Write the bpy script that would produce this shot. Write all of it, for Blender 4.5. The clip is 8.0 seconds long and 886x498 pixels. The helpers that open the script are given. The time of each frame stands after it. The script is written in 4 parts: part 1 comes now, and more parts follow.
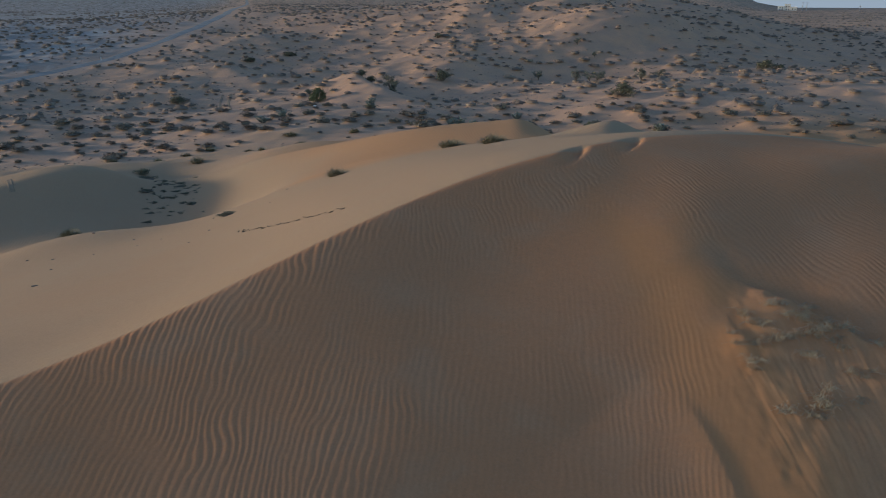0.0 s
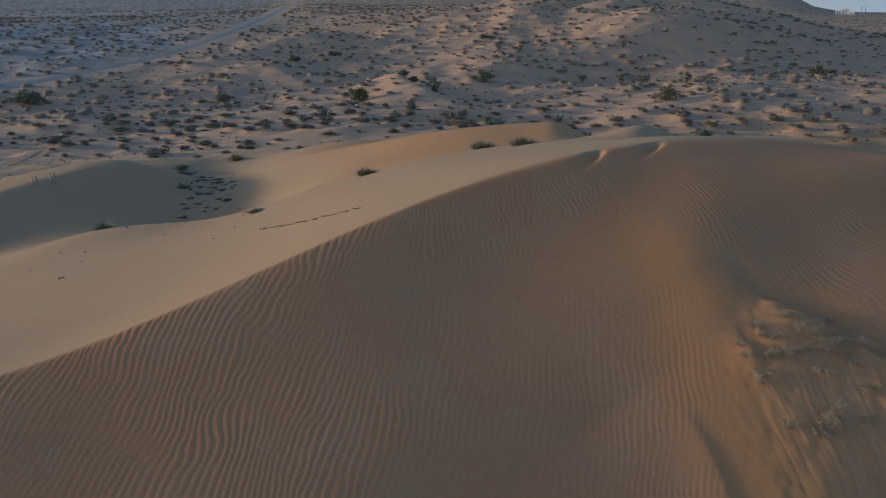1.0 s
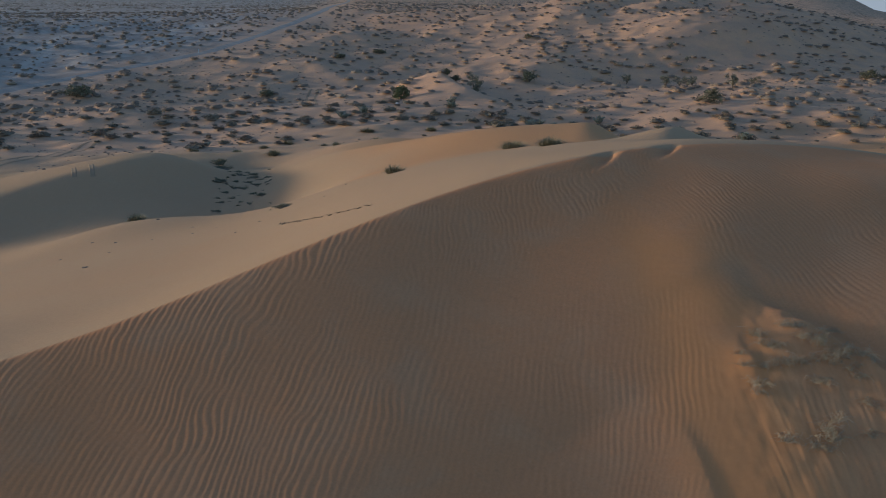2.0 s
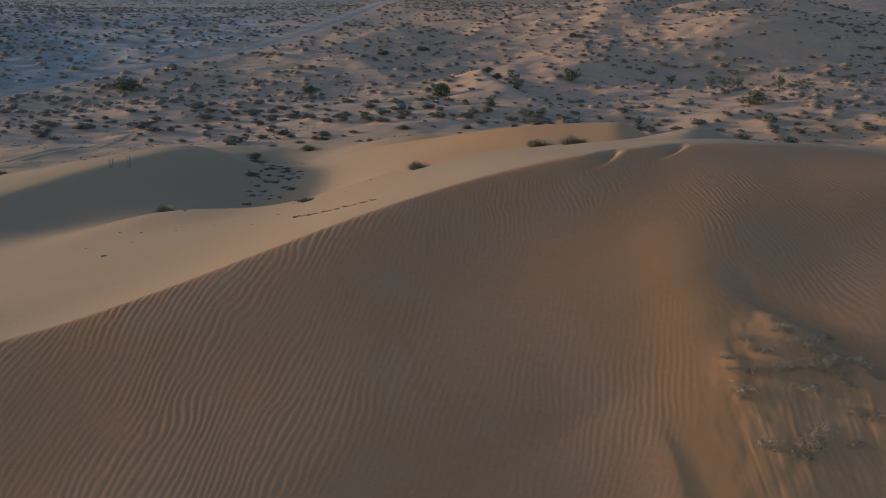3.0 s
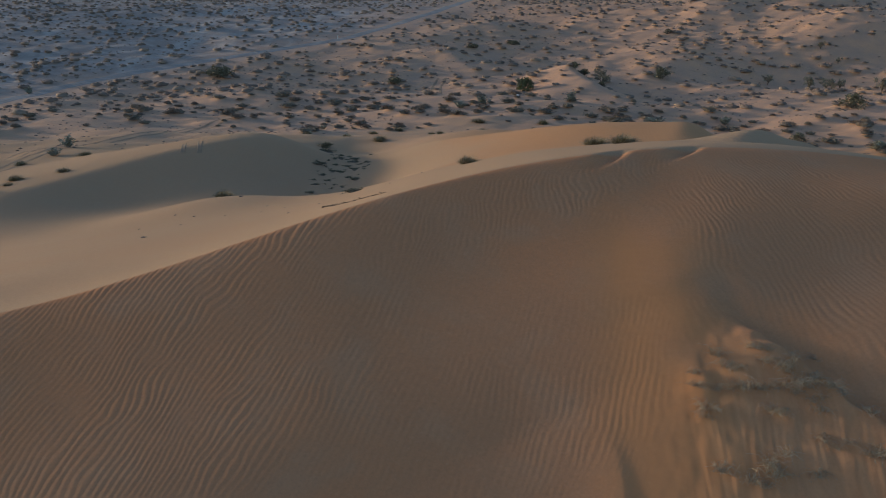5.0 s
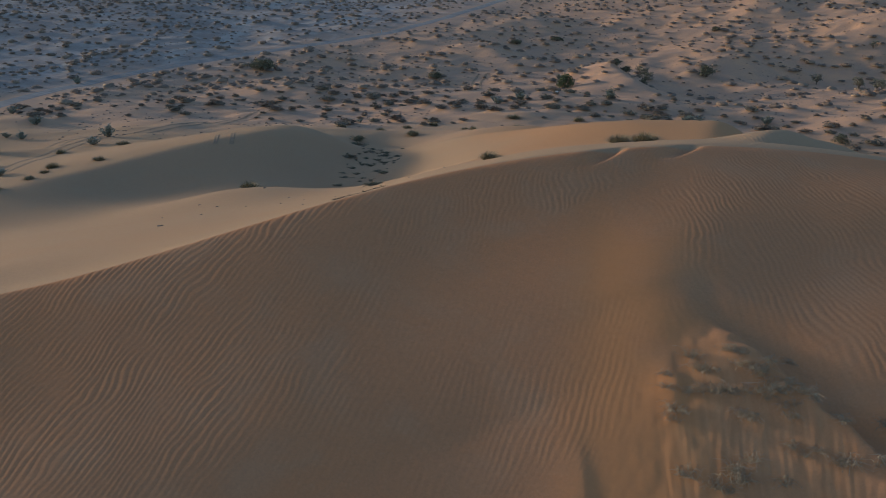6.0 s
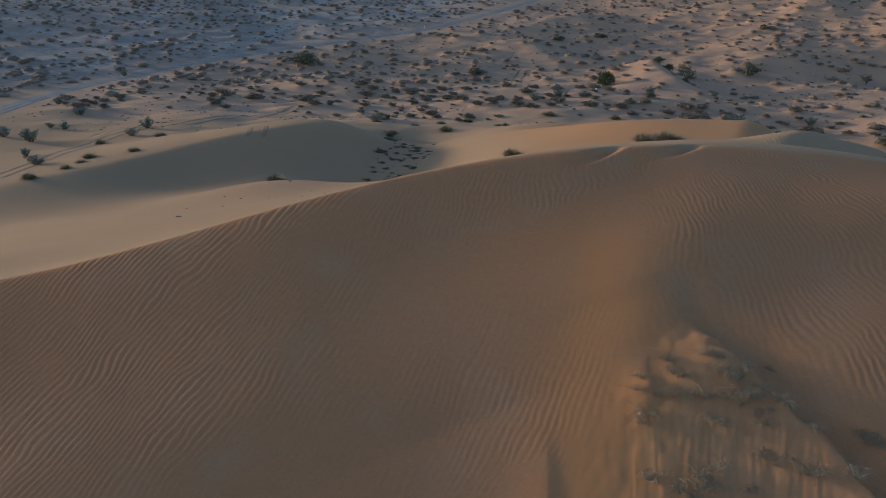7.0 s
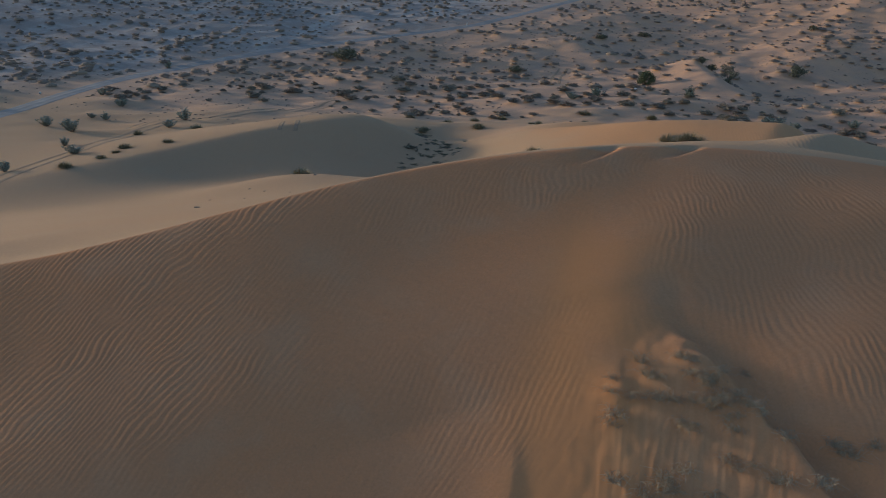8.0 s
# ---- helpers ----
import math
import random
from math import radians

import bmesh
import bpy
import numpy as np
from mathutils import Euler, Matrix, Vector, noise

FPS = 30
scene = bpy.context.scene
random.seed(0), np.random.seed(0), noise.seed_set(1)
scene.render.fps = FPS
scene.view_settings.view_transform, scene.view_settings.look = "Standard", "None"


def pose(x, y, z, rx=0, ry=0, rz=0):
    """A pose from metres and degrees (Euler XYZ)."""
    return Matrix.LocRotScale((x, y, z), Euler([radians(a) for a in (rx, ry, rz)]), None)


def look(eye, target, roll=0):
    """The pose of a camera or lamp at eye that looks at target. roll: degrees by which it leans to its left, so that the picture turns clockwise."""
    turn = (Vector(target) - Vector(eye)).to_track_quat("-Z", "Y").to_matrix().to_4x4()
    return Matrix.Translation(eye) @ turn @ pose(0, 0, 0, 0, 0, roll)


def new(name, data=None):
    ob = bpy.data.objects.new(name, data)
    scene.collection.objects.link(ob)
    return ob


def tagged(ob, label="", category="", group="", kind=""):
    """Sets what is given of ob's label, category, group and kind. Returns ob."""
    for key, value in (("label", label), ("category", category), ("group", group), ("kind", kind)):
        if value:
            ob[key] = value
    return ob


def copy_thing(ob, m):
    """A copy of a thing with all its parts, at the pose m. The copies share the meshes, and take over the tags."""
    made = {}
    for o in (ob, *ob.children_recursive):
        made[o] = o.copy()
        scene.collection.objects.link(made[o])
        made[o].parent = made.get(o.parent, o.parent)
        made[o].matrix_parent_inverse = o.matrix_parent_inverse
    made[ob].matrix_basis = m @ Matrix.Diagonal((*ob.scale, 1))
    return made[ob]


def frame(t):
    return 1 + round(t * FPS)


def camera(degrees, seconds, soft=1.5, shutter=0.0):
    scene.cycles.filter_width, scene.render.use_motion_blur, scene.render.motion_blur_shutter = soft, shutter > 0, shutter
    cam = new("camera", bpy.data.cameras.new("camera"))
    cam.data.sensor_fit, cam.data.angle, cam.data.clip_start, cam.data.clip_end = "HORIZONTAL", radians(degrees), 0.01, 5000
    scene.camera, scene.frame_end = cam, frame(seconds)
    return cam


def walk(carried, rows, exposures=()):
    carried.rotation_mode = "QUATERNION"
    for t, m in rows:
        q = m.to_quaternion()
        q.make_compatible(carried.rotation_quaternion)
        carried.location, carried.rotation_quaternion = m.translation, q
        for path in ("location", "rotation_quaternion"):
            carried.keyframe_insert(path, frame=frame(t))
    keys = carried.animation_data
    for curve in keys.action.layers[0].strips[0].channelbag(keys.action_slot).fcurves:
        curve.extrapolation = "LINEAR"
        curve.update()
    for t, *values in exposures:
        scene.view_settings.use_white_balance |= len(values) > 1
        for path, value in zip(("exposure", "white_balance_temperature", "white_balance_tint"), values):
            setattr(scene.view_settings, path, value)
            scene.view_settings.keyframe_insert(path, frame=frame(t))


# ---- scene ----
cam = camera(54.0, 8.0, soft=0.9)
PATH = [
    (0, (-6.01, -0.182, 16.117), (-5.592, 1.696, 15.571), 0.3),
    (0.5, (-5.418, -0.23, 16.066), (-5.049, 1.658, 15.521), 0.6),
    (1, (-4.79, -0.157, 16.1), (-4.473, 1.741, 15.555), 0.8),
    (1.5, (-4.139, -0.141, 16.081), (-3.874, 1.765, 15.535), 1.1),
    (3, (-1.719, -0.179, 15.98), (-1.61, 1.74, 15.425), 1.8),
    (3.5, (-0.748, 0.022, 15.946), (-0.697, 1.941, 15.387), 2.0),
    (4, (0.054, 0.066, 15.975), (0.052, 1.984, 15.411), 2.1),
    (4.5, (0.843, 0.13, 16.063), (0.787, 2.046, 15.493), 2.3),
    (6, (3.568, 0.483, 16.114), (3.354, 2.382, 15.523), 2.9),
    (6.5, (4.439, 0.573, 16.185), (4.173, 2.462, 15.587), 3.1),
    (7, (5.28, 0.762, 16.204), (4.964, 2.642, 15.599), 3.2),
    (7.5, (6.095, 0.886, 16.247), (5.731, 2.755, 15.635), 3.5),
    (8, (6.908, 1.063, 16.283), (6.495, 2.92, 15.666), 3.7),
]
walk(cam, [(t, look(e, g, r)) for t, e, g, r in PATH], exposures=[(0.0, 0.58, 5640, 11.5), (4.5, 0.62, 6120, 16.5), (8.0, 0.62, 5980, 15.5)])

# ---------------------------------------------------------------- sky and sun
SUN_AZIMUTH, SUN_HEIGHT = -75.0, 5.5        # degrees clockwise from +y, degrees above the horizon
world = bpy.data.worlds.new("evening_sky")
world.use_nodes = True
scene.world = world
wn = world.node_tree.nodes
sky = wn.new("ShaderNodeTexSky")
sky.sky_type, sky.sun_disc = "NISHITA", False
sky.sun_elevation, sky.sun_rotation = radians(SUN_HEIGHT), radians(SUN_AZIMUTH)
sky.air_density, sky.dust_density, sky.ozone_density = 1.0, 0.8, 1.95
wn["Background"].inputs["Strength"].default_value = 0.15
world.node_tree.links.new(sky.outputs[0], wn["Background"].inputs["Color"])
sun = new("sun", bpy.data.lights.new("sun", "SUN"))
sun.data.energy, sun.data.angle, sun.data.color = 1.7, radians(5.5), (1.0, 0.81, 0.53)
sa, sh = radians(SUN_AZIMUTH), radians(SUN_HEIGHT)
sun.matrix_world = look((60 * math.sin(sa), 60 * math.cos(sa), 40), (60 * math.sin(sa) - math.sin(sa) * math.cos(sh), 60 * math.cos(sa) - math.cos(sa) * math.cos(sh), 40 - math.sin(sh)))

# ---------------------------------------------------------------- shape of the land
# TERRAIN BEGIN
def lattice(ix, iy, seed):
    n = (ix.astype(np.int64) * 374761393 + iy.astype(np.int64) * 668265263 + seed * 1442695041) & 0x7FFFFFFF
    n = ((n ^ (n >> 13)) * 1274126177) & 0x7FFFFFFF
    return ((n ^ (n >> 16)) & 0xFFFFFF) / float(0xFFFFFF) * 2 - 1


def wave(x, y, size, seed=0):
    """Smooth noise from -1 to 1 with features about size metres wide."""
    x, y = np.asarray(x, float) / size, np.asarray(y, float) / size
    ix, iy = np.floor(x), np.floor(y)
    fx, fy = x - ix, y - iy
    fx, fy = fx * fx * fx * (fx * (fx * 6 - 15) + 10), fy * fy * fy * (fy * (fy * 6 - 15) + 10)
    a, b = lattice(ix, iy, seed), lattice(ix + 1, iy, seed)
    c, d = lattice(ix, iy + 1, seed), lattice(ix + 1, iy + 1, seed)
    return (a * (1 - fx) + b * fx) * (1 - fy) + (c * (1 - fx) + d * fx) * fy


def bell(x, y, cx, cy, sx, sy, turn=0.0):
    c, s = math.cos(radians(turn)), math.sin(radians(turn))
    dx, dy = x - cx, y - cy
    return np.exp(-((c * dx + s * dy) / sx) ** 2 - ((c * dy - s * dx) / sy) ** 2)


def smooth(a, b, v):
    v = np.clip((np.asarray(v, float) - a) / (b - a), 0, 1)
    return v * v * (3 - 2 * v)


def soft_max(a, b, k):
    return 0.5 * (a + b + np.sqrt((a - b) ** 2 + k * k))


def poly(v, k):
    out = 0.0 * v
    for c in reversed(k):
        out = out * v + c
    return out


CREST_Y = (30.124, 6.988, -3.213, -1.454, 1.618, 0.412)
CREST_Z = (10.951, 1.55, -4.955, 1.063, 1.642, -1.234)


def crest(x):
    """The great dune's crest line: y and z over x."""
    u = (np.asarray(x, float) - 6) / 20
    c = np.clip(u, -1.1, 1.3)
    over = u - c
    return poly(c, CREST_Y) + 6 * over, poly(c, CREST_Z) - 4.0 * np.abs(over) * 1.5


def ridge(x, y, cx, cy, turn, height, length, gentle, steep, bend=0.0, tip=1e3):
    """A small dune: its crest runs along turn (degrees), its slip face lies to the left of that way."""
    c, s = math.cos(radians(turn)), math.sin(radians(turn))
    dx, dy = x - cx, y - cy
    a, b = c * dx + s * dy, c * dy - s * dx
    b = b - bend * a * a
    h = height * np.exp(-(a / length) ** 2) * (1 - smooth(tip - 2, tip + 4, a))
    lee = np.exp(-(np.clip(b, 0, None) / steep) ** 1.4)
    stoss = np.exp(-(np.clip(-b, 0, None) / gentle) ** 1.5)
    return h * np.where(b > 0, lee, stoss)


CELL = 2.7


def hummock_cells(ix, iy):
    """Centre, size and height of the little mound in a cell of the plain; height 0 where there is none."""
    x = (ix + 0.5 + 0.38 * lattice(ix, iy, 21)) * CELL
    y = (iy + 0.5 + 0.38 * lattice(ix, iy, 22)) * CELL
    pick, big = lattice(ix, iy, 23), lattice(ix, iy, 24)
    dens = wave(x, y, 22, 25)
    has = pick < 0.04 + 0.6 * dens + 0.3 * smooth(-70, -95, x)
    # bare sand: the dunes, the strip of open sand before them, the river bed's road
    bare = smooth(104, 138, y + 0.35 * np.abs(x - 5) - 22 * smooth(-20, -40, x)) * (x > -200)
    keep = (lattice(ix, iy, 26) * 0.5 + 0.5) < bare
    size = 0.62 + 0.36 * big + 0.35 * np.maximum(big, 0) ** 3
    high = np.where(has & keep, 0.34 + 0.20 * big, 0.0)
    return x, y, size, high


def hummocks(x, y):
    z = 0.0 * x
    ix, iy = np.floor(x / CELL), np.floor(y / CELL)
    for i in (-1, 0, 1):
        for j in (-1, 0, 1):
            hx, hy, size, high = hummock_cells(ix + i, iy + j)
            # sand tails stretch down wind
            dx, dy = x - hx, y - hy
            d2 = (dx / np.where(dx > 0, 1.7, 1.0)) ** 2 + (dy * 1.1) ** 2
            z = z + high * np.exp(-d2 / (size * size))
    return z


def road_x(y):
    """Middle of the dirt road along the dry river bed."""
    return np.interp(y, (0, 60, 103, 118, 131, 148, 160, 168, 177, 190, 207, 219, 234, 254, 270, 303, 340, 510, 800, 1500), (-58, -68, -75.5, -79.4, -81.8, -83, -81.5, -78.5, -73, -62, -46, -36, -29.5, -24.5, -20.5, -15, -13, -9, -3, 0))


def plain(x, y):
    """Scrub plain that climbs slowly away, with a hill of sand on one side and the dry river bed on the other."""
    far = np.hypot(x, y)
    z = -1.3 + np.where(x < 0, 6.0, 0.6) * np.tanh(0.07 * x / np.where(x < 0, 6.0, 0.6))
    away = np.clip(y + 0.12 * np.abs(x + 20) - 160 - 24 * smooth(-25, 5, x), 0, None) / 85
    z = z + (14.6 - 5.5 * smooth(-120, -420, x)) * (1 - np.exp(-away ** 1.4)) * (1 - 0.45 * smooth(70, 150, x - 0.25 * y + 30))
    # the sand hill, its steep side turned from the sun
    z = z + 9.0 * bell(x, y, 110, 268, 62, 42) + 1.4 * bell(x, y, 50, 262, 26, 36) + ridge(x, y, 86, 208, 197, 9.5, 36, 48, 17) + ridge(x, y, 34, 236, 205, 1.8, 16, 26, 10)
    z = z + 0.085 * np.clip(x - 36, 0, 30) * smooth(100, 130, y) * (1 - smooth(165, 200, y))
    z = z + ridge(x, y, 46, 206, 250, 1.2, 22, 14, 8) - 1.6 * bell(x, y, 64, 186, 15, 20)
    knoll = bell(x, y, 75, 245, 70, 50)
    z = z + knoll * (0.8 * wave(x + 0.3 * y, y, 24, 7) + 1.0 * wave(x, y * 1.3, 11, 8))
    rough = smooth(84, 118, y + 0.3 * np.abs(x)) * (1 - 0.75 * smooth(250, 700, far)) * (0.7 + 0.3 * smooth(-60, -10, x)) * smooth(2, 14, np.abs(x - road_x(y)))
    z = z + rough * (0.8 * wave(x + 0.5 * y, y, 30, 3) + 0.65 * wave(x, y * 1.4, 12, 4) + 0.27 * wave(x, y * 1.4, 4.5, 5) + 0.09 * wave(x, y * 1.2, 2.3, 6))
    # small dunes on the plain
    z = z + ridge(x, y, 14.5, 168, -72, 3.1, 14, 6.5, 4.0) - 1.4 * bell(x, y, 28, 160, 9, 12)
    z = z + ridge(x, y, 40, 190, 205, 1.8, 16, 12, 5) - 1.2 * bell(x, y, 4, 160, 11, 12)
    z = z + ridge(x, y, -8, 192, -70, 1.4, 12, 12, 4) - 1.2 * bell(x, y, 32, 128, 16, 14)
    z = z + ridge(x, y, -40, 150, -65, 1.4, 12, 10, 4) + ridge(x, y, 0, 228, -70, 1.8, 16, 14, 5)
    z = z + (78 * smooth(0.54, 0.49, x / (far + 1)) - 6) * smooth(700, 4000, far)
    off_road = smooth(3.6, 6.5, np.abs(x - road_x(y)))
    return z + hummocks(x, y) * (1 - smooth(330, 420, far)) * off_road


def far_dunes(x, y):
    z = 6.3 * bell(x, y, 12, 52, 34, 30) * (0.25 + 0.75 * smooth(-22, 0, x)) + 1.3 * bell(x, y, 38, 82, 12, 12) + 1.4 * bell(x, y, -1, 93, 13, 12)
    # ridge behind the great dune and the hump beside it
    z = z + ridge(x, y, 17.6, 75.4, -24, 3.1, 20, 6.5, 2.2, 0.004, 1.8) - 0.7 * bell(x, y, 7, 70.5, 9, 3.0, -24) + ridge(x, y, 7, 77.5, -30, 0.6, 8, 6, 2) - 0.5 * bell(x, y, 0, 61, 7, 6) + ridge(x, y, 16.6, 52, 240, 3.2, 10, 6, 4.6) + 1.2 * bell(x, y, 23.5, 62, 6, 6) + 1.5 * bell(x, y, 23, 69, 5, 6)
    # bowl with its crescent rim
    z = z + ridge(x, y, -27, 83, 219, 3.2, 23, 17, 6.5, 0.006) - 1.2 * bell(x, y, -14.0, 84.0, 9.3, 11) + 1.5 * bell(x, y, -21.5, 90, 9, 7) - 0.8 * bell(x, y, -31, 71, 8, 7)
    return z


NOTCHES = ((6.15, 0.22), (8.75, 0.23))


def notch_line(x, d, nx):
    """Distance to the right of the curved edge that runs down from the crest at nx."""
    return x - nx + 0.55 * d + 0.28 * d * d


def mound_edge(x, y):
    """Distance outside the edge of the mound that the weeds hold together."""
    jag = 0.14 * wave(x, y, 0.9, 61) + 0.07 * wave(x, y, 0.35, 62)
    right = 0.68 * (x - 8.45) + 0.73 * (y - 21.6) + 0.05 * np.clip(x - 9.2, 0, None) ** 2
    left = soft_max(0.66 * (y - 21.6) - 0.75 * (x - 8.25), 6.75 - x, 0.4)
    return soft_max(right, left, 0.35) + jag


def ground_z(x, y):
    x, y = np.asarray(x, float), np.asarray(y, float)
    low = plain(x, y) + far_dunes(x, y)
    cy, cz = crest(x)
    d = cy - y
    broad = 0.14 + 1.5 * smooth(-2, 7, x) + 0.5 * smooth(7, 16, x)
    w = 0.12 + 0.35 * smooth(-1, 5, x) + 1.67 * smooth(6.5, 12, x)
    cz = cz - 0.01 * smooth(-3, 5, x)
    near = 0.495 - 0.045 * smooth(0, 8, x)
    e = np.clip(-d, 0, None)
    back = (0.18 - 0.014 * smooth(2, -8, x)) * (np.sqrt(e * e + w * w) - w)
    v = x + 9
    level = 7.3 + 0.15 * v + 0.07 * (v + np.sqrt(v * v + 9))
    cz = cz + (level - cz) * smooth(0, 7, e) * smooth(-2, -9, x)
    dune = cz - np.where(d > 0, near * (np.sqrt(d * d + w * w) - w) - near * (broad - w) * smooth(0, 6, d), back)
    dune = dune + 0.15 * 0.5 * (x - 8.5 + np.sqrt((x - 8.5) ** 2 + 2.0)) * smooth(0.2, 6, d) * (1 - smooth(16, 30, d))
    v = 8.0 - 0.5 * (9.5 - x + np.sqrt((9.5 - x) ** 2 + 5))
    dune = dune + (0.034 * (v + np.sqrt(v * v + 9)) - 0.32) * smooth(0.0, 5, d) * (1 - smooth(5, 12, d))
    dune = dune - 0.017 * np.clip(d - 7, 0, 8) ** 2 * smooth(18.5, 9.5, x)
    dune = dune + 0.115 * 0.5 * (x - 6.6 + np.sqrt((x - 6.6) ** 2 + 1.0)) * smooth(6.5, 11, d) * (1 - smooth(22, 36, d)) * (1 - 0.45 * smooth(11, 16, x))
    # bed of loose sand running down the face, a low lip on its shaded side
    top = smooth(3.0, 9.0, d)
    line = 7.2 - 0.06 * (d - 9)
    dune = dune + top * 0.15 * np.exp(-((x - line) / np.where(x < line, 1.7, 2.4)) ** 2)
    lip = 4.75 + 0.10 * (d - 10) + 0.15 * wave(x * 0, y, 2.0, 31)
    dune = dune + smooth(10.0, 12.5, d) * 0.085 * np.where(x < lip, np.exp(-((x - lip) / 0.7) ** 2), np.exp(-((x - lip) / 0.24) ** 2))
    # mound that the weeds hold together
    edge = mound_edge(x, y)
    lee = smooth(8.0, 9.2, x + 0.3 * (y - 21.0))
    rise = 0.045 + 0.03 * bell(x, y, 8.4, 21.0, 1.0, 0.9) + 0.115 * np.clip(x - 6.7, 0, 3.4) * smooth(14, 18, y)
    dune = dune + smooth(0.4 + 0.5 * (1 - lee), -0.1 - 0.7 * (1 - lee), edge) * rise - 0.2 * lee * np.exp(-((edge - 0.7) / 0.55) ** 2)
    dune = dune + 0.10 * np.where(x > 7.15, bell(x, y, 7.15, 20.2, 0.22, 0.45), bell(x, y, 7.15, 20.2, 0.45, 0.5))
    dune = dune - 0.2 * smooth(0.6, 1.6, d - 6) * bell(x, y, 8.4, 19, 3.5, 4) + 0.3 * bell(x, y, 13.8, 16, 2.6, 3.2)
    dune = dune - 0.013 * np.clip(d - 3.5, 0, 6) ** 2 * smooth(7.5, 2, x)
    # shallow swale down the middle of the face
    dune = dune - 0.045 * (-12.3 - x + np.sqrt((-12.3 - x) ** 2 + 0.8)) * (1 - 0.5 * smooth(12, 20, d)) * smooth(-1.0, 0.6, d) - 0.03 * np.clip(-8 - x, 0, 12) * smooth(0.4, 8, d) - 0.20 * smooth(-3.0, 5.4, x) * (1 - smooth(5.0, 9.0, x)) * smooth(1.0, 5.5, d) * (1 - smooth(19, 28, d))
    # two scooped notches under the crest
    for nx, size in NOTCHES:
        t = notch_line(x, d, nx)
        cut = np.where(t < -0.25, np.exp(-((t + 0.25) / 0.55) ** 2), np.exp(-((t + 0.25) / 0.30) ** 2))
        dune = dune - size * cut * smooth(-0.4, 0.25, d) * (1 - smooth(0.15, 1.25, d))
    # hollow before the crescent rim
    dig = 1.9 * bell(x, y, -11, 73, 6.5, 6.5) + 1.2 * bell(x, y, -14.5, 89, 6, 6) + 2.0 * bell(x, y, -13.5, 95, 9, 6.5) - 1.15 * bell(x, y, -19.5, 63, 7, 5)
    return soft_max(dune, low, 0.8) - dig


def ripple_z(x, y):
    """Wind ripples on the great dune."""
    cy, cz = crest(x)
    d = cy - y
    warp = 0.30 * wave(x, y, 2.4, 11) + 0.085 * wave(x, y, 0.8, 12) + 0.035 * wave(x, y, 0.33, 36) + 0.5 * wave(x, y, 8, 13)
    ph = 2 * math.pi / 0.205 * (x - 0.42 * y + warp)
    pe = 2 * math.pi / 0.20 * (0.93 * x + 0.22 * y + 0.035 * np.clip(x - 7, 0, 9) * (y - 20) + 0.36 * wave(x, y, 2.0, 33) + 0.13 * wave(x, y, 0.7, 34) + 0.05 * wave(x, y, 0.3, 37))
    bent = np.clip(d, -1, 2.2) - 1
    pc = 2 * math.pi / 0.19 * (x + 0.25 * d - 0.22 * bent * bent - 0.3 * np.exp(-np.clip(d, 0, 9) / 0.5) + 0.22 * wave(x, y, 2.2, 18) + 0.17 * wave(x, y, 0.8, 19) + 0.06 * wave(x, y, 0.3, 38))
    t1, t2 = (notch_line(x, d, q[0]) for q in NOTCHES)
    hollow = np.maximum(smooth(0.15, -0.2, t1), smooth(0.15, -0.2, t2) * smooth(-2.6, -1.9, t2))
    high = (1 - smooth(2.6, 4.2, d + 0.6 * wave(x, y, 1.5, 20))) * smooth(-3.5, -0.5, x) * (1 - smooth(9.5, 12, x + d))
    blot = wave(x, y, 2.2, 14) + 0.45 * wave(x, y, 0.8, 15) + 0.3 * wave(x, y, 0.4, 39)
    patch = 0.6 + 0.6 * smooth(-0.9, 0.7, blot) + 0.3 * smooth(-3, -9, x)
    calm = np.exp(-(np.clip(np.abs(x - 3.4) - 3.3, 0, None) / 1.3) ** 2) * smooth(1.4, 3.2, d + 0.5 * wave(x, y, 1.2, 40)) * (1 - high) * (1 - 0.3 * smooth(8, 12, d))
    held = smooth(1.3, 0.2, mound_edge(x, y))
    patch = patch * (1 - (0.90 - 0.22 * smooth(5, 9, d)) * calm) * (1 - 0.92 * held)
    turn = smooth(6.3, 7.8, x + 0.8 * wave(x, y, 1.6, 35))
    form = (1 - high) * (1 - turn) * (np.sin(ph) + 0.25 * np.sin(2 * ph + 0.8)) + 0.85 * (1 - high) * turn * (np.sin(pe) + 0.25 * np.sin(2 * pe + 0.8)) + high * (0.1 + 0.9 * hollow) * (np.sin(pc) + 0.3 * np.sin(2 * pc + 0.8))
    form = form * (0.55 + 0.45 * smooth(-0.5, 0.4, wave(x + 0.4 * y, y, 0.7, 65) + 0.5 * wave(x, y, 0.3, 66)))
    fall = x * 5.0 - 0.35 * (y - 21) * (x - 8.4)
    runnel = smooth(0.5, -0.3, mound_edge(x, y + 0.5)) * smooth(20.4, 19.2, y) + 0.5 * bell(x, y, 6.9, 16.5, 0.8, 3.0)
    slip = x - 0.12 * (y - 17.5) * np.abs(y - 17.5) * 0.5 + 0.16 * wave(x, y, 0.9, 67) + 0.05 * wave(x, y, 0.35, 68)
    runnel = runnel * (0.0025 * wave(fall, y * 0.8, 1.0, 16) + 0.004 * wave(fall * 2.4, y * 1.2, 1.0, 17) + 0.0028 * np.sin(2 * math.pi / 0.19 * slip) * smooth(7.6, 8.2, x))
    crumb = held * (0.010 * wave(x, y, 0.45, 63) + 0.010 * wave(x, y, 0.2, 64))
    return runnel + crumb + 0.007 * patch * form * smooth(-0.5, 0.3, d)
# TERRAIN END


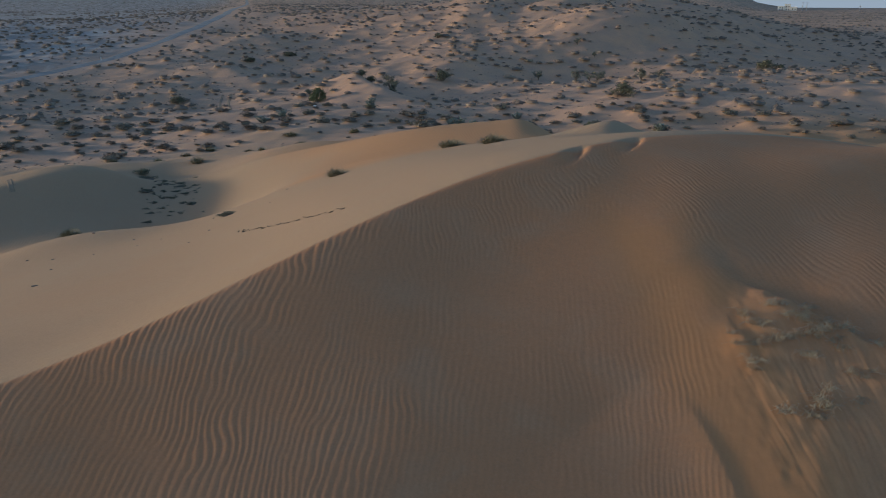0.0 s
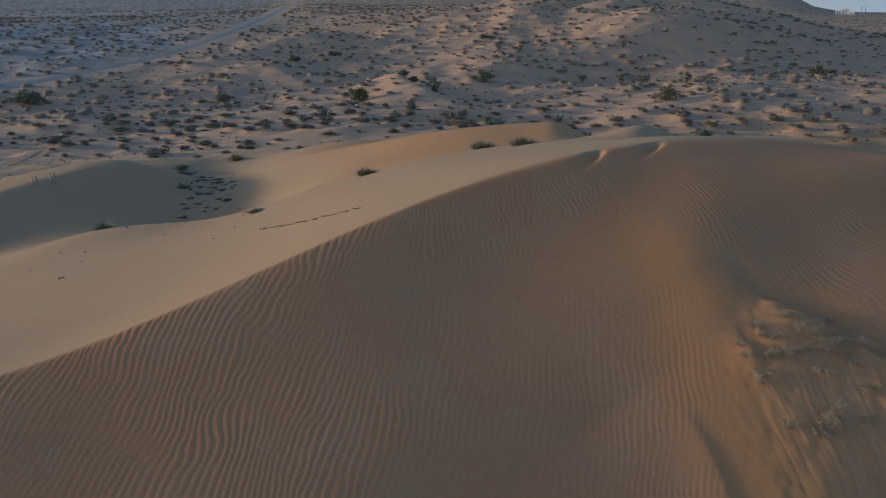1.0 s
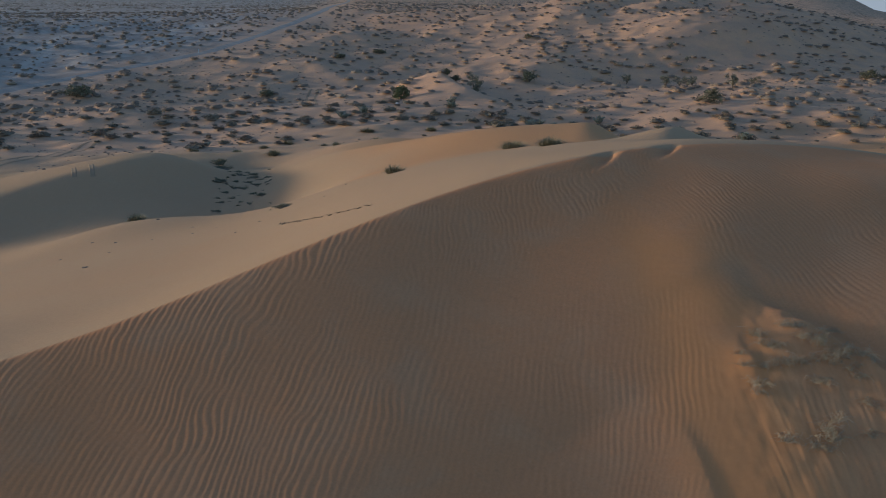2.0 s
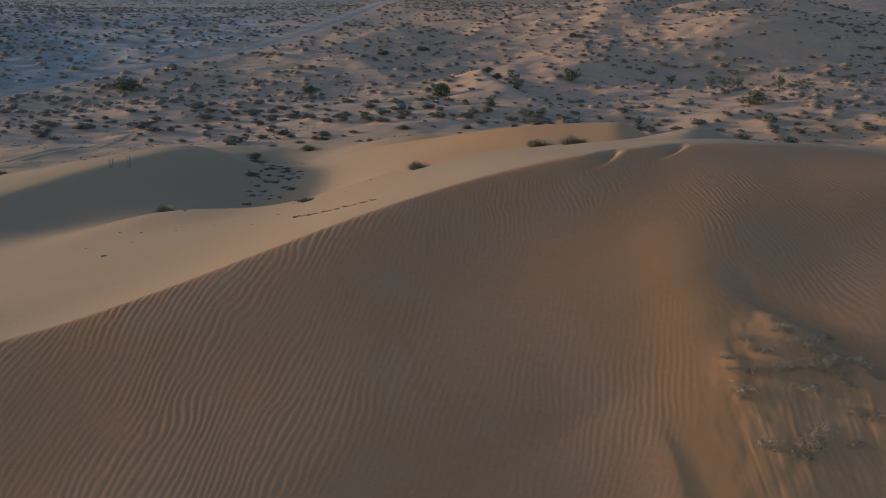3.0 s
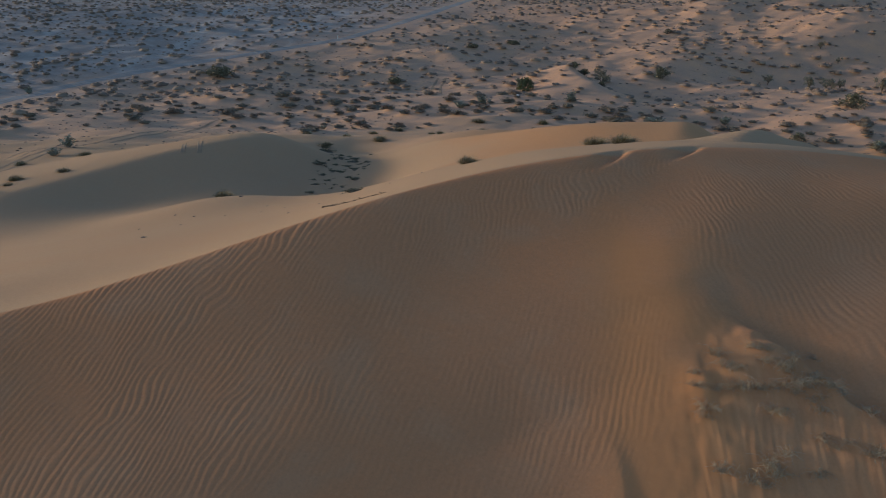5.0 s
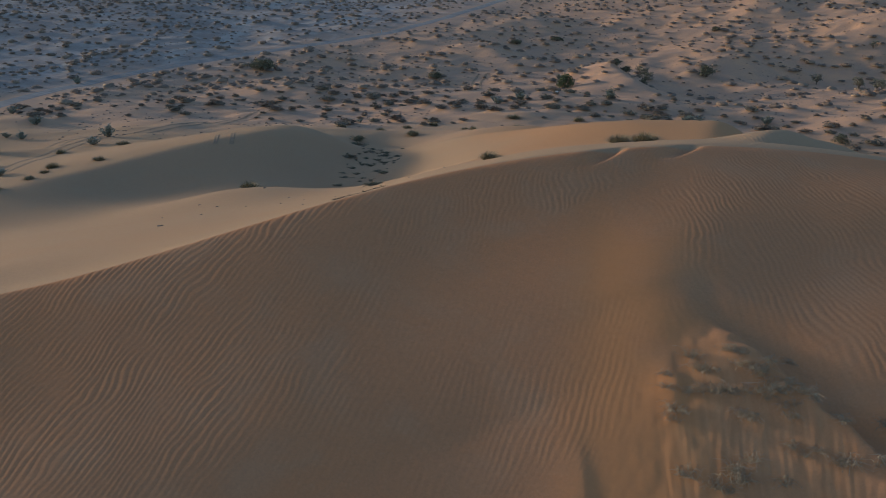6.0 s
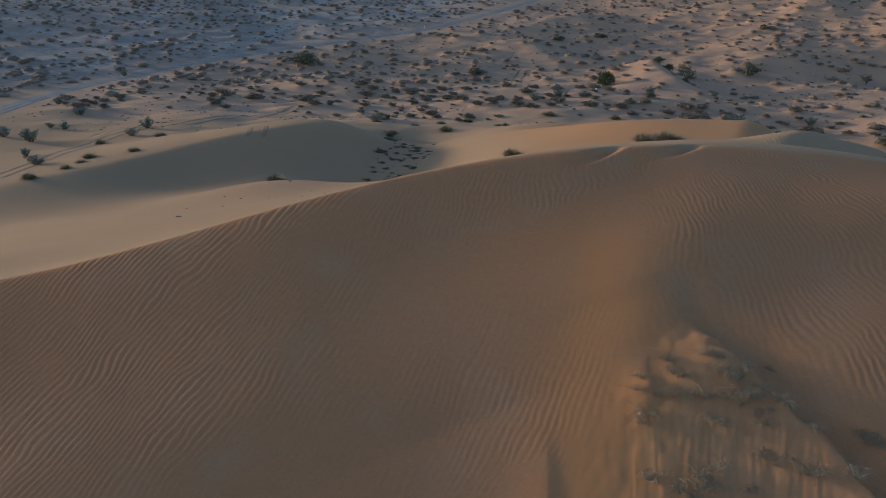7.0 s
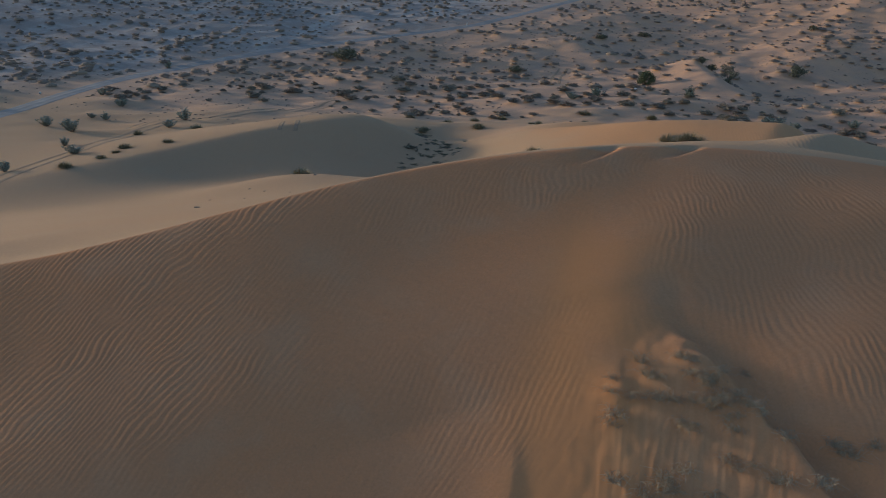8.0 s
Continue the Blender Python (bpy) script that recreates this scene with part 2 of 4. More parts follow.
# ---------------------------------------------------------------- materials
class Graph:
    """Short way to wire a node material."""

    def __init__(self, name):
        self.mat = bpy.data.materials.new(name)
        self.mat.use_nodes = True
        self.tree = self.mat.node_tree
        self.out = self.tree.nodes["Principled BSDF"]

    def add(self, kind, **put):
        n = self.tree.nodes.new("ShaderNode" + kind)
        for key, value in put.items():
            if key == "type":
                n.type = value
            elif key == "op":
                n.operation = value
            elif key == "clamp":
                n.use_clamp = value
            else:
                self.set(n.inputs[int(key[1:])], value)
        return n

    def set(self, socket, value):
        if isinstance(value, bpy.types.NodeSocket):
            self.tree.links.new(value, socket)
        elif isinstance(value, bpy.types.Node):
            self.tree.links.new(value.outputs[0], socket)
        elif isinstance(value, tuple) and len(value) == 3 and socket.type == "RGBA":
            socket.default_value = (*value, 1)
        else:
            socket.default_value = value

    def math(self, op, a, b=0.0, clamp=False):
        n = self.tree.nodes.new("ShaderNodeMath")
        n.operation, n.use_clamp = op, clamp
        self.set(n.inputs[0], a)
        self.set(n.inputs[1], b)
        return n.outputs[0]

    def ramp(self, v, a, b):
        """0 below a, 1 above b."""
        n = self.tree.nodes.new("ShaderNodeMapRange")
        n.interpolation_type = "SMOOTHSTEP"
        for i, x in enumerate((v, a, b, 0.0, 1.0)):
            self.set(n.inputs[i], x)
        return n.outputs[0]

    def mix(self, fac, a, b):
        n = self.tree.nodes.new("ShaderNodeMix")
        n.data_type = "RGBA"
        for i, x in ((0, fac), (6, a), (7, b)):
            self.set(n.inputs[i], x)
        return n.outputs[2]

    def noise(self, at, size, detail=3.0, rough=0.55, warp=0.0):
        n = self.tree.nodes.new("ShaderNodeTexNoise")
        self.set(n.inputs["Vector"], at)
        for key, x in (("Scale", 1.0 / size), ("Detail", detail), ("Roughness", rough), ("Distortion", warp)):
            n.inputs[key].default_value = x
        return n.outputs["Fac"]

    def bump(self, height, strength, depth, normal=None):
        n = self.tree.nodes.new("ShaderNodeBump")
        n.inputs["Strength"].default_value, n.inputs["Distance"].default_value = strength, depth
        self.set(n.inputs["Height"], height)
        if normal is not None:
            self.set(n.inputs["Normal"], normal)
        return n.outputs[0]

    def finish(self, colour, rough=0.9, normal=None, specular=0.2):
        self.set(self.out.inputs["Base Color"], colour)
        self.set(self.out.inputs["Roughness"], rough)
        self.out.inputs["Specular IOR Level"].default_value = specular
        if normal is not None:
            self.set(self.out.inputs["Normal"], normal)
        return self.mat


def sand_material():
    g = Graph("sand")
    at = g.add("NewGeometry").outputs["Position"]
    xyz = g.add("SeparateXYZ", _0=at)
    x, y = xyz.outputs[0], xyz.outputs[1]
    broad, mid, small, grain = g.noise(at, 14.0, 4), g.noise(at, 2.2, 4), g.noise(at, 0.25, 3), g.noise(at, 0.02, 2)
    orange, tan, pale = (0.585, 0.268, 0.125), (0.52, 0.262, 0.135), (0.51, 0.300, 0.175)
    col = g.mix(g.ramp(broad, 0.40, 0.62), orange, tan)
    col = g.mix(g.math("MULTIPLY", g.ramp(mid, 0.45, 0.7), 0.45), col, pale)
    # wind-sorted sand behind the crest; its paler colour partly paints in the sunlit side
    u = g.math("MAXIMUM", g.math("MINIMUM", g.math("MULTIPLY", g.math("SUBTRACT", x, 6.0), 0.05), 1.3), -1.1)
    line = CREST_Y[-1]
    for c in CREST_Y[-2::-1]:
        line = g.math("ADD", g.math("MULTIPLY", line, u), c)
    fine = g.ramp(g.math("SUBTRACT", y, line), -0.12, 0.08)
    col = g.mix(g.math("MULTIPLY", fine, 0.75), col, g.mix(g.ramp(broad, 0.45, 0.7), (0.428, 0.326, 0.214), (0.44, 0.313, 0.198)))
    # redder sand on the ridge behind the crest
    ridge_sand = g.math("MULTIPLY", g.ramp(g.math("ADD", x, g.math("MULTIPLY", g.math("SUBTRACT", broad, 0.5), 20.0)), -6.0, 6.0), g.ramp(g.math("ADD", y, g.math("MULTIPLY", g.math("SUBTRACT", mid, 0.5), 8.0)), 58.0, 68.0))
    col = g.mix(g.math("MULTIPLY", g.math("MULTIPLY", ridge_sand, fine), 0.85), col, (0.56, 0.30, 0.145))
    # scrub plain: duller, stony sand
    plain_mask = g.ramp(g.math("ADD", y, g.math("MULTIPLY", g.math("SUBTRACT", broad, 0.5), 40.0)), 92.0, 125.0)
    soil = g.mix(g.ramp(g.noise(at, 5.0, 5, 0.65), 0.35, 0.65), (0.64, 0.405, 0.275), (0.51, 0.355, 0.272))
    col = g.mix(g.math("MULTIPLY", plain_mask, 0.8), col, soil)
    # grey gravel of the river bed
    across = g.math("SUBTRACT", x, g.math("MULTIPLY", g.math("MINIMUM", y, 245.0), 0.6))
    bed = g.ramp(g.math("ADD", across, g.math("MULTIPLY", g.math("SUBTRACT", g.noise(at, 20.0, 4), 0.5), 40.0)), -155.0, -192.0)
    away = g.add("VectorMath", op="LENGTH", _0=at).outputs["Value"]
    bed = g.math("MULTIPLY", bed, plain_mask)
    gravel = g.mix(g.ramp(g.noise(at, 7.0, 5, 0.7), 0.42, 0.68), (0.31, 0.295, 0.285), (0.46, 0.445, 0.43))
    along = g.add("VectorMath", op="MULTIPLY", _0=at, _1=(1.0, 0.25, 1.0))
    wash = g.ramp(g.noise(along.outputs[0], 9.0, 4, 0.6), 0.56, 0.66)
    gravel = g.mix(g.math("MULTIPLY", wash, 0.8), gravel, (0.52, 0.51, 0.49))
    col = g.mix(g.math("MULTIPLY", bed, 0.85), col, gravel)
    # scrub too far off to be shaped
    thin = g.add("VectorMath", op="MULTIPLY", _0=at, _1=(1.0, 0.22, 1.0))
    dots = g.math("MULTIPLY", g.ramp(g.noise(thin.outputs[0], 5.5, 3, 0.6), 0.50, 0.60), g.ramp(away, 420.0, 700.0))
    col = g.mix(g.math("MULTIPLY", dots, 0.75), col, (0.13, 0.125, 0.105))
    # scattered dead leaves and droppings on the plain
    speck = g.math("MULTIPLY", g.ramp(g.noise(at, 0.55, 3, 0.7), 0.62, 0.72), g.math("MULTIPLY", plain_mask, g.ramp(g.noise(at, 9.0, 3), 0.4, 0.62)))
    col = g.mix(g.math("MULTIPLY", speck, 0.65), col, (0.13, 0.11, 0.085))
    col = g.mix(g.math("MULTIPLY", g.math("SUBTRACT", small, 0.35), 0.35), col, (0.30, 0.20, 0.13))
    col = g.mix(g.math("MULTIPLY", g.ramp(grain, 0.5, 0.75), 0.25), col, (0.25, 0.17, 0.115))
    fleck = g.noise(at, 0.07, 2, 0.6)
    col = g.mix(g.math("MULTIPLY", g.ramp(fleck, 0.48, 0.72), 0.16), col, (0.22, 0.145, 0.10))
    col = g.mix(g.math("MULTIPLY", g.ramp(fleck, 0.46, 0.28), 0.12), col, (0.60, 0.42, 0.28))
    # fresh red sand sliding down beside the weeds
    lane = g.math("MULTIPLY", g.ramp(g.math("ABSOLUTE", g.math("SUBTRACT", x, 6.3)), 2.6, 0.5), g.math("MULTIPLY", g.ramp(y, 28.0, 24.0), g.ramp(g.noise(at, 3.0, 3), 0.2, 0.55)))
    col = g.mix(g.math("MULTIPLY", lane, 0.75), col, (0.56, 0.268, 0.115))
    # pale silt caught among the weeds, streaked down the slope
    spread = g.math("ADD", g.math("POWER", g.math("ABSOLUTE", g.math("DIVIDE", g.math("SUBTRACT", x, 8.9), 2.4)), 2.0), g.math("POWER", g.math("ABSOLUTE", g.math("DIVIDE", g.math("SUBTRACT", y, 18.0), 4.2)), 2.0))
    down = g.add("VectorMath", op="MULTIPLY", _0=at, _1=(5.0, 0.5, 0.5))
    streak = g.noise(down.outputs[0], 1.0, 4, 0.6)
    silt = g.math("MULTIPLY", g.ramp(spread, 1.0, 0.4), 0.3)
    col = g.mix(silt, col, g.mix(g.ramp(streak, 0.35, 0.68), (0.44, 0.245, 0.12), (0.58, 0.35, 0.18)))
    # wind ripples too far off to be shaped singly
    wav = g.tree.nodes.new("ShaderNodeTexWave")
    wav.wave_type, wav.bands_direction, wav.wave_profile = "BANDS", "X", "SIN"
    g.set(wav.inputs["Vector"], at)
    for key, v in (("Scale", 1.35), ("Distortion", 5.0), ("Detail", 2.0), ("Detail Scale", 0.25), ("Detail Roughness", 0.5)):
        wav.inputs[key].default_value = v
    far_side = g.math("MULTIPLY", g.ramp(y, 42.0, 48.0), g.math("MAXIMUM", g.ramp(x, 12.0, 15.0), g.math("MULTIPLY", g.ramp(y, 52.0, 60.0), g.ramp(g.noise(at, 8.0, 2), 0.45, 0.62))))
    far_side = g.math("MULTIPLY", g.math("MULTIPLY", far_side, g.ramp(y, 130.0, 100.0)), g.ramp(g.math("ABSOLUTE", g.math("ADD", x, 8.0)), 7.0, 14.0))
    nrm = g.bump(g.math("MULTIPLY", wav.outputs["Fac"], far_side), 0.17, 0.035)
    nrm = g.bump(small, 0.25, 0.02, nrm)
    nrm = g.bump(grain, 0.3, 0.004, nrm)
    return g.finish(col, 0.95, nrm, 0.1)


def plant_material(name, a, b, rough=0.7, dead=None):
    g = Graph(name)
    geo = g.add("NewGeometry")
    rnd = geo.outputs["Random Per Island"]
    obr = g.add("ObjectInfo").outputs["Random"]
    col = g.mix(rnd, a, b)
    if dead is not None:
        col = g.mix(g.ramp(g.math("FRACT", g.math("MULTIPLY", rnd, 7.3)), 0.70, 0.95), col, dead)
    col = g.mix(g.math("MULTIPLY", obr, 0.35), col, tuple(0.6 * v for v in a))
    col = g.mix(g.math("MULTIPLY", g.noise(geo.outputs["Position"], 0.12, 2), 0.5), col, tuple(0.75 * v for v in b))
    return g.finish(col, rough, None, 0.25)


def mottled(name, a, b, size, rough=0.85, depth=0.0):
    g = Graph(name)
    at = g.add("TexCoord").outputs["Object"]
    n = g.noise(at, size, 4, 0.6)
    col = g.mix(g.ramp(n, 0.3, 0.7), a, b)
    col = g.mix(g.math("MULTIPLY", g.noise(at, size * 0.12, 3), 0.4), col, tuple(0.7 * v for v in a))
    return g.finish(col, rough, g.bump(n, 0.5, depth) if depth else None, 0.25)


SAND = sand_material()
TWIG = plant_material("dry_twig", (0.15, 0.125, 0.095), (0.24, 0.20, 0.155), 0.9)
SCRUB = plant_material("scrub_leaf", (0.19, 0.146, 0.115), (0.28, 0.218, 0.172), 0.9, (0.36, 0.28, 0.205))
SAGE = plant_material("sage_leaf", (0.16, 0.16, 0.128), (0.245, 0.24, 0.19), 0.85, (0.29, 0.25, 0.19))
GREEN = plant_material("green_leaf", (0.095, 0.12, 0.06), (0.15, 0.175, 0.09), 0.6)
OLIVE = plant_material("olive_leaf", (0.135, 0.142, 0.098), (0.215, 0.212, 0.142), 0.75, (0.30, 0.25, 0.175))
BOWLGREEN = plant_material("shaded_leaf", (0.14, 0.15, 0.10), (0.22, 0.22, 0.15), 0.8, (0.30, 0.25, 0.18))
MILK = plant_material("grey_green_leaf", (0.21, 0.24, 0.205), (0.34, 0.37, 0.31), 0.55)
CROWN = plant_material("dusty_leaf", (0.18, 0.185, 0.15), (0.27, 0.265, 0.21), 0.75)
GRASS = plant_material("grass_blade", (0.125, 0.125, 0.068), (0.235, 0.205, 0.115), 0.7, (0.36, 0.29, 0.17))
STRAW = plant_material("straw", (0.42, 0.34, 0.24), (0.60, 0.52, 0.40), 0.8)
WEED = plant_material("weed_leaf", (0.24, 0.205, 0.15), (0.40, 0.34, 0.25), 0.8)
BARK = mottled("bark", (0.13, 0.10, 0.075), (0.22, 0.18, 0.14), 0.2, 0.95, 0.02)
STONE = mottled("stone", (0.16, 0.125, 0.10), (0.33, 0.27, 0.22), 0.08, 0.9, 0.01)
ROAD = mottled("packed_gravel", (0.28, 0.275, 0.265), (0.37, 0.362, 0.35), 3.0, 0.95, 0.03)
RUT = mottled("turned_sand", (0.33, 0.235, 0.155), (0.42, 0.30, 0.20), 0.6, 0.95, 0.02)
LIME = mottled("lime_wash", (0.72, 0.70, 0.66), (0.80, 0.79, 0.76), 4.0, 0.8)
DARK = mottled("window_dark", (0.05, 0.05, 0.055), (0.09, 0.09, 0.10), 2.0, 0.3)
METAL = mottled("galvanised_steel", (0.30, 0.30, 0.31), (0.42, 0.42, 0.43), 0.5, 0.45)
PLASTIC = mottled("sun_bleached_plastic", (0.70, 0.70, 0.68), (0.80, 0.80, 0.78), 0.1, 0.5)


def spaced(a, b, step):
    return np.linspace(a, b, int(round((b - a) / step)) + 1)


def land():
    # three nested grids in one mesh: far, middle, dune
    mx, my = spaced(-100, 130, 0.6), spaced(4, 244, 0.6)
    g = 1.07
    out = [0.9 * (g ** i) for i in range(1, 82)]
    cum = np.cumsum(out)
    cum = cum[cum < 5200]
    cx = np.concatenate([(-100 - cum)[::-1], np.linspace(-100, 130, 116), 130 + cum])
    cy = np.concatenate([(4 - cum)[::-1], np.linspace(4, 244, 121), 244 + cum])
    fx, fy = spaced(-18.4, 29.6, 0.034), spaced(8.8, 36, 0.075)
    verts, quads, base = [], [], 0
    fine = (fx[0], fx[-1], fy[0], fy[-1])
    mid = (mx[0], mx[-1], my[0], my[-1])

    def height(x, y):
        return ground_z(x, y)

    def add(xs, ys, hole, parent):
        nonlocal base
        gx, gy = np.meshgrid(xs, ys)
        gz = height(gx, gy)
        if parent is not None:
            px, py = parent
            for row in (0, -1):
                gz[row] = np.interp(xs, px, height(px, np.full_like(px, ys[row])))
            for col in (0, -1):
                gz[:, col] = np.interp(ys, py, height(np.full_like(py, xs[col]), py))
        if hole is None:
            inner = smooth(0, 2.0, np.minimum(np.minimum(gx - xs[0], xs[-1] - gx), np.minimum(gy - ys[0], ys[-1] - gy)))
            gz = gz + ripple_z(gx, gy) * inner
        n, m = gx.shape
        verts.append(np.stack([gx, gy, gz], -1).reshape(-1, 3))
        i = np.arange(n * m).reshape(n, m)
        q = np.stack([i[:-1, :-1], i[:-1, 1:], i[1:, 1:], i[1:, :-1]], -1)
        if hole is not None:
            mxx, myy = (gx[:-1, :-1] + gx[1:, 1:]) / 2, (gy[:-1, :-1] + gy[1:, 1:]) / 2
            keep = ~((mxx > hole[0]) & (mxx < hole[1]) & (myy > hole[2]) & (myy < hole[3]))
            q = q[keep]
        quads.append(q.reshape(-1, 4) + base)
        base += n * m

    add(cx, cy, mid, None)
    add(mx, my, fine, (cx, cy))
    add(fx, fy, None, (mx, my))
    v, q = np.concatenate(verts), np.concatenate(quads)
    me = bpy.data.meshes.new("ground")
    me.vertices.add(len(v))
    me.vertices.foreach_set("co", v.ravel())
    me.loops.add(q.size)
    me.loops.foreach_set("vertex_index", q.ravel().astype(np.int32))
    me.polygons.add(len(q))
    me.polygons.foreach_set("loop_start", np.arange(0, q.size, 4, dtype=np.int32))
    me.polygons.foreach_set("use_smooth", np.ones(len(q), bool))
    me.update(calc_edges=True)
    me.validate()
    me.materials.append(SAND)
    return tagged(new("ground", me), "pale orange desert sand with rippled dunes", "ground", kind="structure")


ground = land()


# ---------------------------------------------------------------- pale evening sky low over the far horizon
def backdrop():
    v, f = [], []
    for i in range(25):
        a = radians(20 + 2 * i)
        for z in (-60, 420):
            v.append((4750 * math.sin(a), 4750 * math.cos(a), z))
    for i in range(24):
        f.append((2 * i, 2 * i + 2, 2 * i + 3, 2 * i + 1))
    me = bpy.data.meshes.new("backdrop")
    me.from_pydata(v, [], f)
    g = Graph("low_sky")
    z = g.add("SeparateXYZ", _0=g.add("NewGeometry").outputs["Position"]).outputs[2]
    g.finish((0.0, 0.0, 0.0), 1.0, None, 0.0)
    g.set(g.out.inputs["Emission Color"], g.mix(g.ramp(z, 0.0, 400.0), (0.22, 0.255, 0.275), (0.19, 0.235, 0.275)))
    g.out.inputs["Emission Strength"].default_value = 1.0
    me.materials.append(g.mat)
    return tagged(new("backdrop", me), "pale blue evening sky low over the horizon", "sky", kind="structure")


backdrop()


# ---------------------------------------------------------------- building helpers
def mesh_of(name, verts, faces, material, smooth_faces=False):
    me = bpy.data.meshes.new(name)
    me.from_pydata([tuple(v) for v in verts], [], [tuple(f) for f in faces])
    me.materials.append(material)
    if smooth_faces:
        me.polygons.foreach_set("use_smooth", np.ones(len(me.polygons), bool))
    return me


def part(name, me, parent, label=""):
    ob = new(name, me)
    ob.parent = parent
    return tagged(ob, label)


def put(x, y, size=1.0, turn=0.0, sink=0.03, tall=1.0):
    """A pose standing on the ground."""
    z = float(ground_z(x, y)) - sink
    return Matrix.Translation((x, y, z)) @ Matrix.Rotation(turn, 4, "Z") @ Matrix.Diagonal((size, size, size * tall, 1))


class Soup:
    """Vertices and faces gathered for one mesh."""

    def __init__(self, seed):
        self.v, self.f, self.r = [], [], random.Random(seed)

    def leaf(self, at, long, wide, way=None):
        r = self.r
        way = Vector(way) if way is not None else Vector((r.gauss(0, 1), r.gauss(0, 1), r.gauss(0.3, 0.8)))
        way.normalize()
        side = way.cross(Vector((r.gauss(0, 1), r.gauss(0, 1), r.gauss(0, 1)))).normalized()
        at, n = Vector(at), len(self.v)
        up = way.cross(side) * (0.12 * long)
        self.v += [at, at + way * long * 0.5 + side * wide * 0.5 + up, at + way * long, at + way * long * 0.5 - side * wide * 0.5 + up]
        self.f += [(n, n + 1, n + 2, n + 3)]

    def stalk(self, pts, r0, r1, sides=3):
        n = len(self.v)
        for i, p in enumerate(pts):
            p = Vector(p)
            a = (Vector(pts[min(i + 1, len(pts) - 1)]) - Vector(pts[max(i - 1, 0)])).normalized()
            s1 = a.orthogonal().normalized()
            s2 = a.cross(s1)
            rad = r0 + (r1 - r0) * i / (len(pts) - 1)
            for k in range(sides):
                t = 2 * math.pi * k / sides
                self.v.append(p + (s1 * math.cos(t) + s2 * math.sin(t)) * rad)
        for i in range(len(pts) - 1):
            for k in range(sides):
                a, b = n + i * sides + k, n + i * sides + (k + 1) % sides
                self.f.append((a, b, b + sides, a + sides))

    def blade(self, base, tip, bow, wide):
        base, tip = Vector(base), Vector(tip)
        way = tip - base
        side = Vector((-way.y, way.x, 0.001)).normalized() * wide * 0.5
        mid = base.lerp(tip, 0.55) + Vector((0, 0, bow))
        n = len(self.v)
        self.v += [base - side, base + side, mid + side * 0.7, mid - side * 0.7, tip]
        self.f += [(n, n + 1, n + 2, n + 3), (n + 3, n + 2, n + 4)]

    def mesh(self, name, material):
        return mesh_of(name, self.v, self.f, material)


def cushion(soup, seed, rad, high, n=11, m=5):
    """Closed, lumpy dome of packed twigs."""
    base = len(soup.v)
    off = Vector((seed * 1.7, seed * 0.3, 0))
    for j in range(m):
        t = j / (m - 1) * 1.45
        for i in range(n):
            a = 6.2832 * i / n
            d = Vector((math.cos(a) * math.cos(t), math.sin(a) * math.cos(t), math.sin(t)))
            k = 1 + 0.55 * noise.noise(d * 2.1 + off) + 0.25 * noise.noise(d * 5.0 + off)
            soup.v.append(Vector((d.x * rad * k, d.y * rad * k * 0.8, d.z * high * k - 0.05)))
    for j in range(m - 1):
        for i in range(n):
            a, b = base + j * n + i, base + j * n + (i + 1) % n
            soup.f.append((a, b, b + n, a + n))
    soup.f.append(tuple(base + (m - 1) * n + i for i in range(n)))


def scrub_soups(seed, leaves=240, twigs=70, flat=0.5, big=1.0, round_n=11, high_n=5):
    """A low cushion of twigs and small leaves, one metre across its widest, built of uneven lobes."""
    wood, leaf = Soup(seed), Soup(seed + 500)
    r = wood.r
    lobes = []
    for i in range(9):
        a, d = r.uniform(0, 6.28), 0.42 * math.sqrt(r.random())
        lobes.append((d * math.cos(a), d * math.sin(a) * r.uniform(0.7, 1.0), r.uniform(0.14, 0.27), flat * r.uniform(0.45, 1.0) * (1 - d)))
    cushion(leaf if twigs == 0 else wood, seed, 0.38, flat * 0.55, round_n, high_n)
    for i in range(twigs):
        lx, ly, ls, lh = r.choice(lobes)
        a = r.uniform(0, 6.28)
        tip = Vector((lx + ls * 1.1 * math.cos(a), ly + ls * 1.1 * math.sin(a), lh * r.uniform(0.4, 1.25) + 0.03))
        root = Vector((lx * 0.4, ly * 0.4, -0.04))
        wood.stalk([root, root.lerp(tip, 0.5) + Vector((0, 0, 0.05)), tip], 0.009, 0.003)
    for i in range(leaves):
        lx, ly, ls, lh = r.choice(lobes)
        a, q, h = r.uniform(0, 6.28), math.sqrt(r.random()), r.random()
        w = ls * q * math.sqrt(max(0.05, 1 - h * h * 0.9))
        leaf.leaf((lx + w * math.cos(a), ly + w * math.sin(a), lh * h + 0.01), big * r.uniform(0.045, 0.10), big * r.uniform(0.03, 0.06))
    return wood, leaf


def thing(name, label, category, group):
    return tagged(new(name), label, category, group)


def scrub(name, label, group, seed, leaf_material, leaves=240, twigs=70, flat=0.5):
    ob = thing(name, label, "shrub", group)
    wood, leaf = scrub_soups(seed, leaves, twigs, flat)
    part("brushwood", wood.mesh("brushwood", TWIG), ob, "dry brown brushwood")
    part("foliage", leaf.mesh("foliage", leaf_material), ob)
    return ob


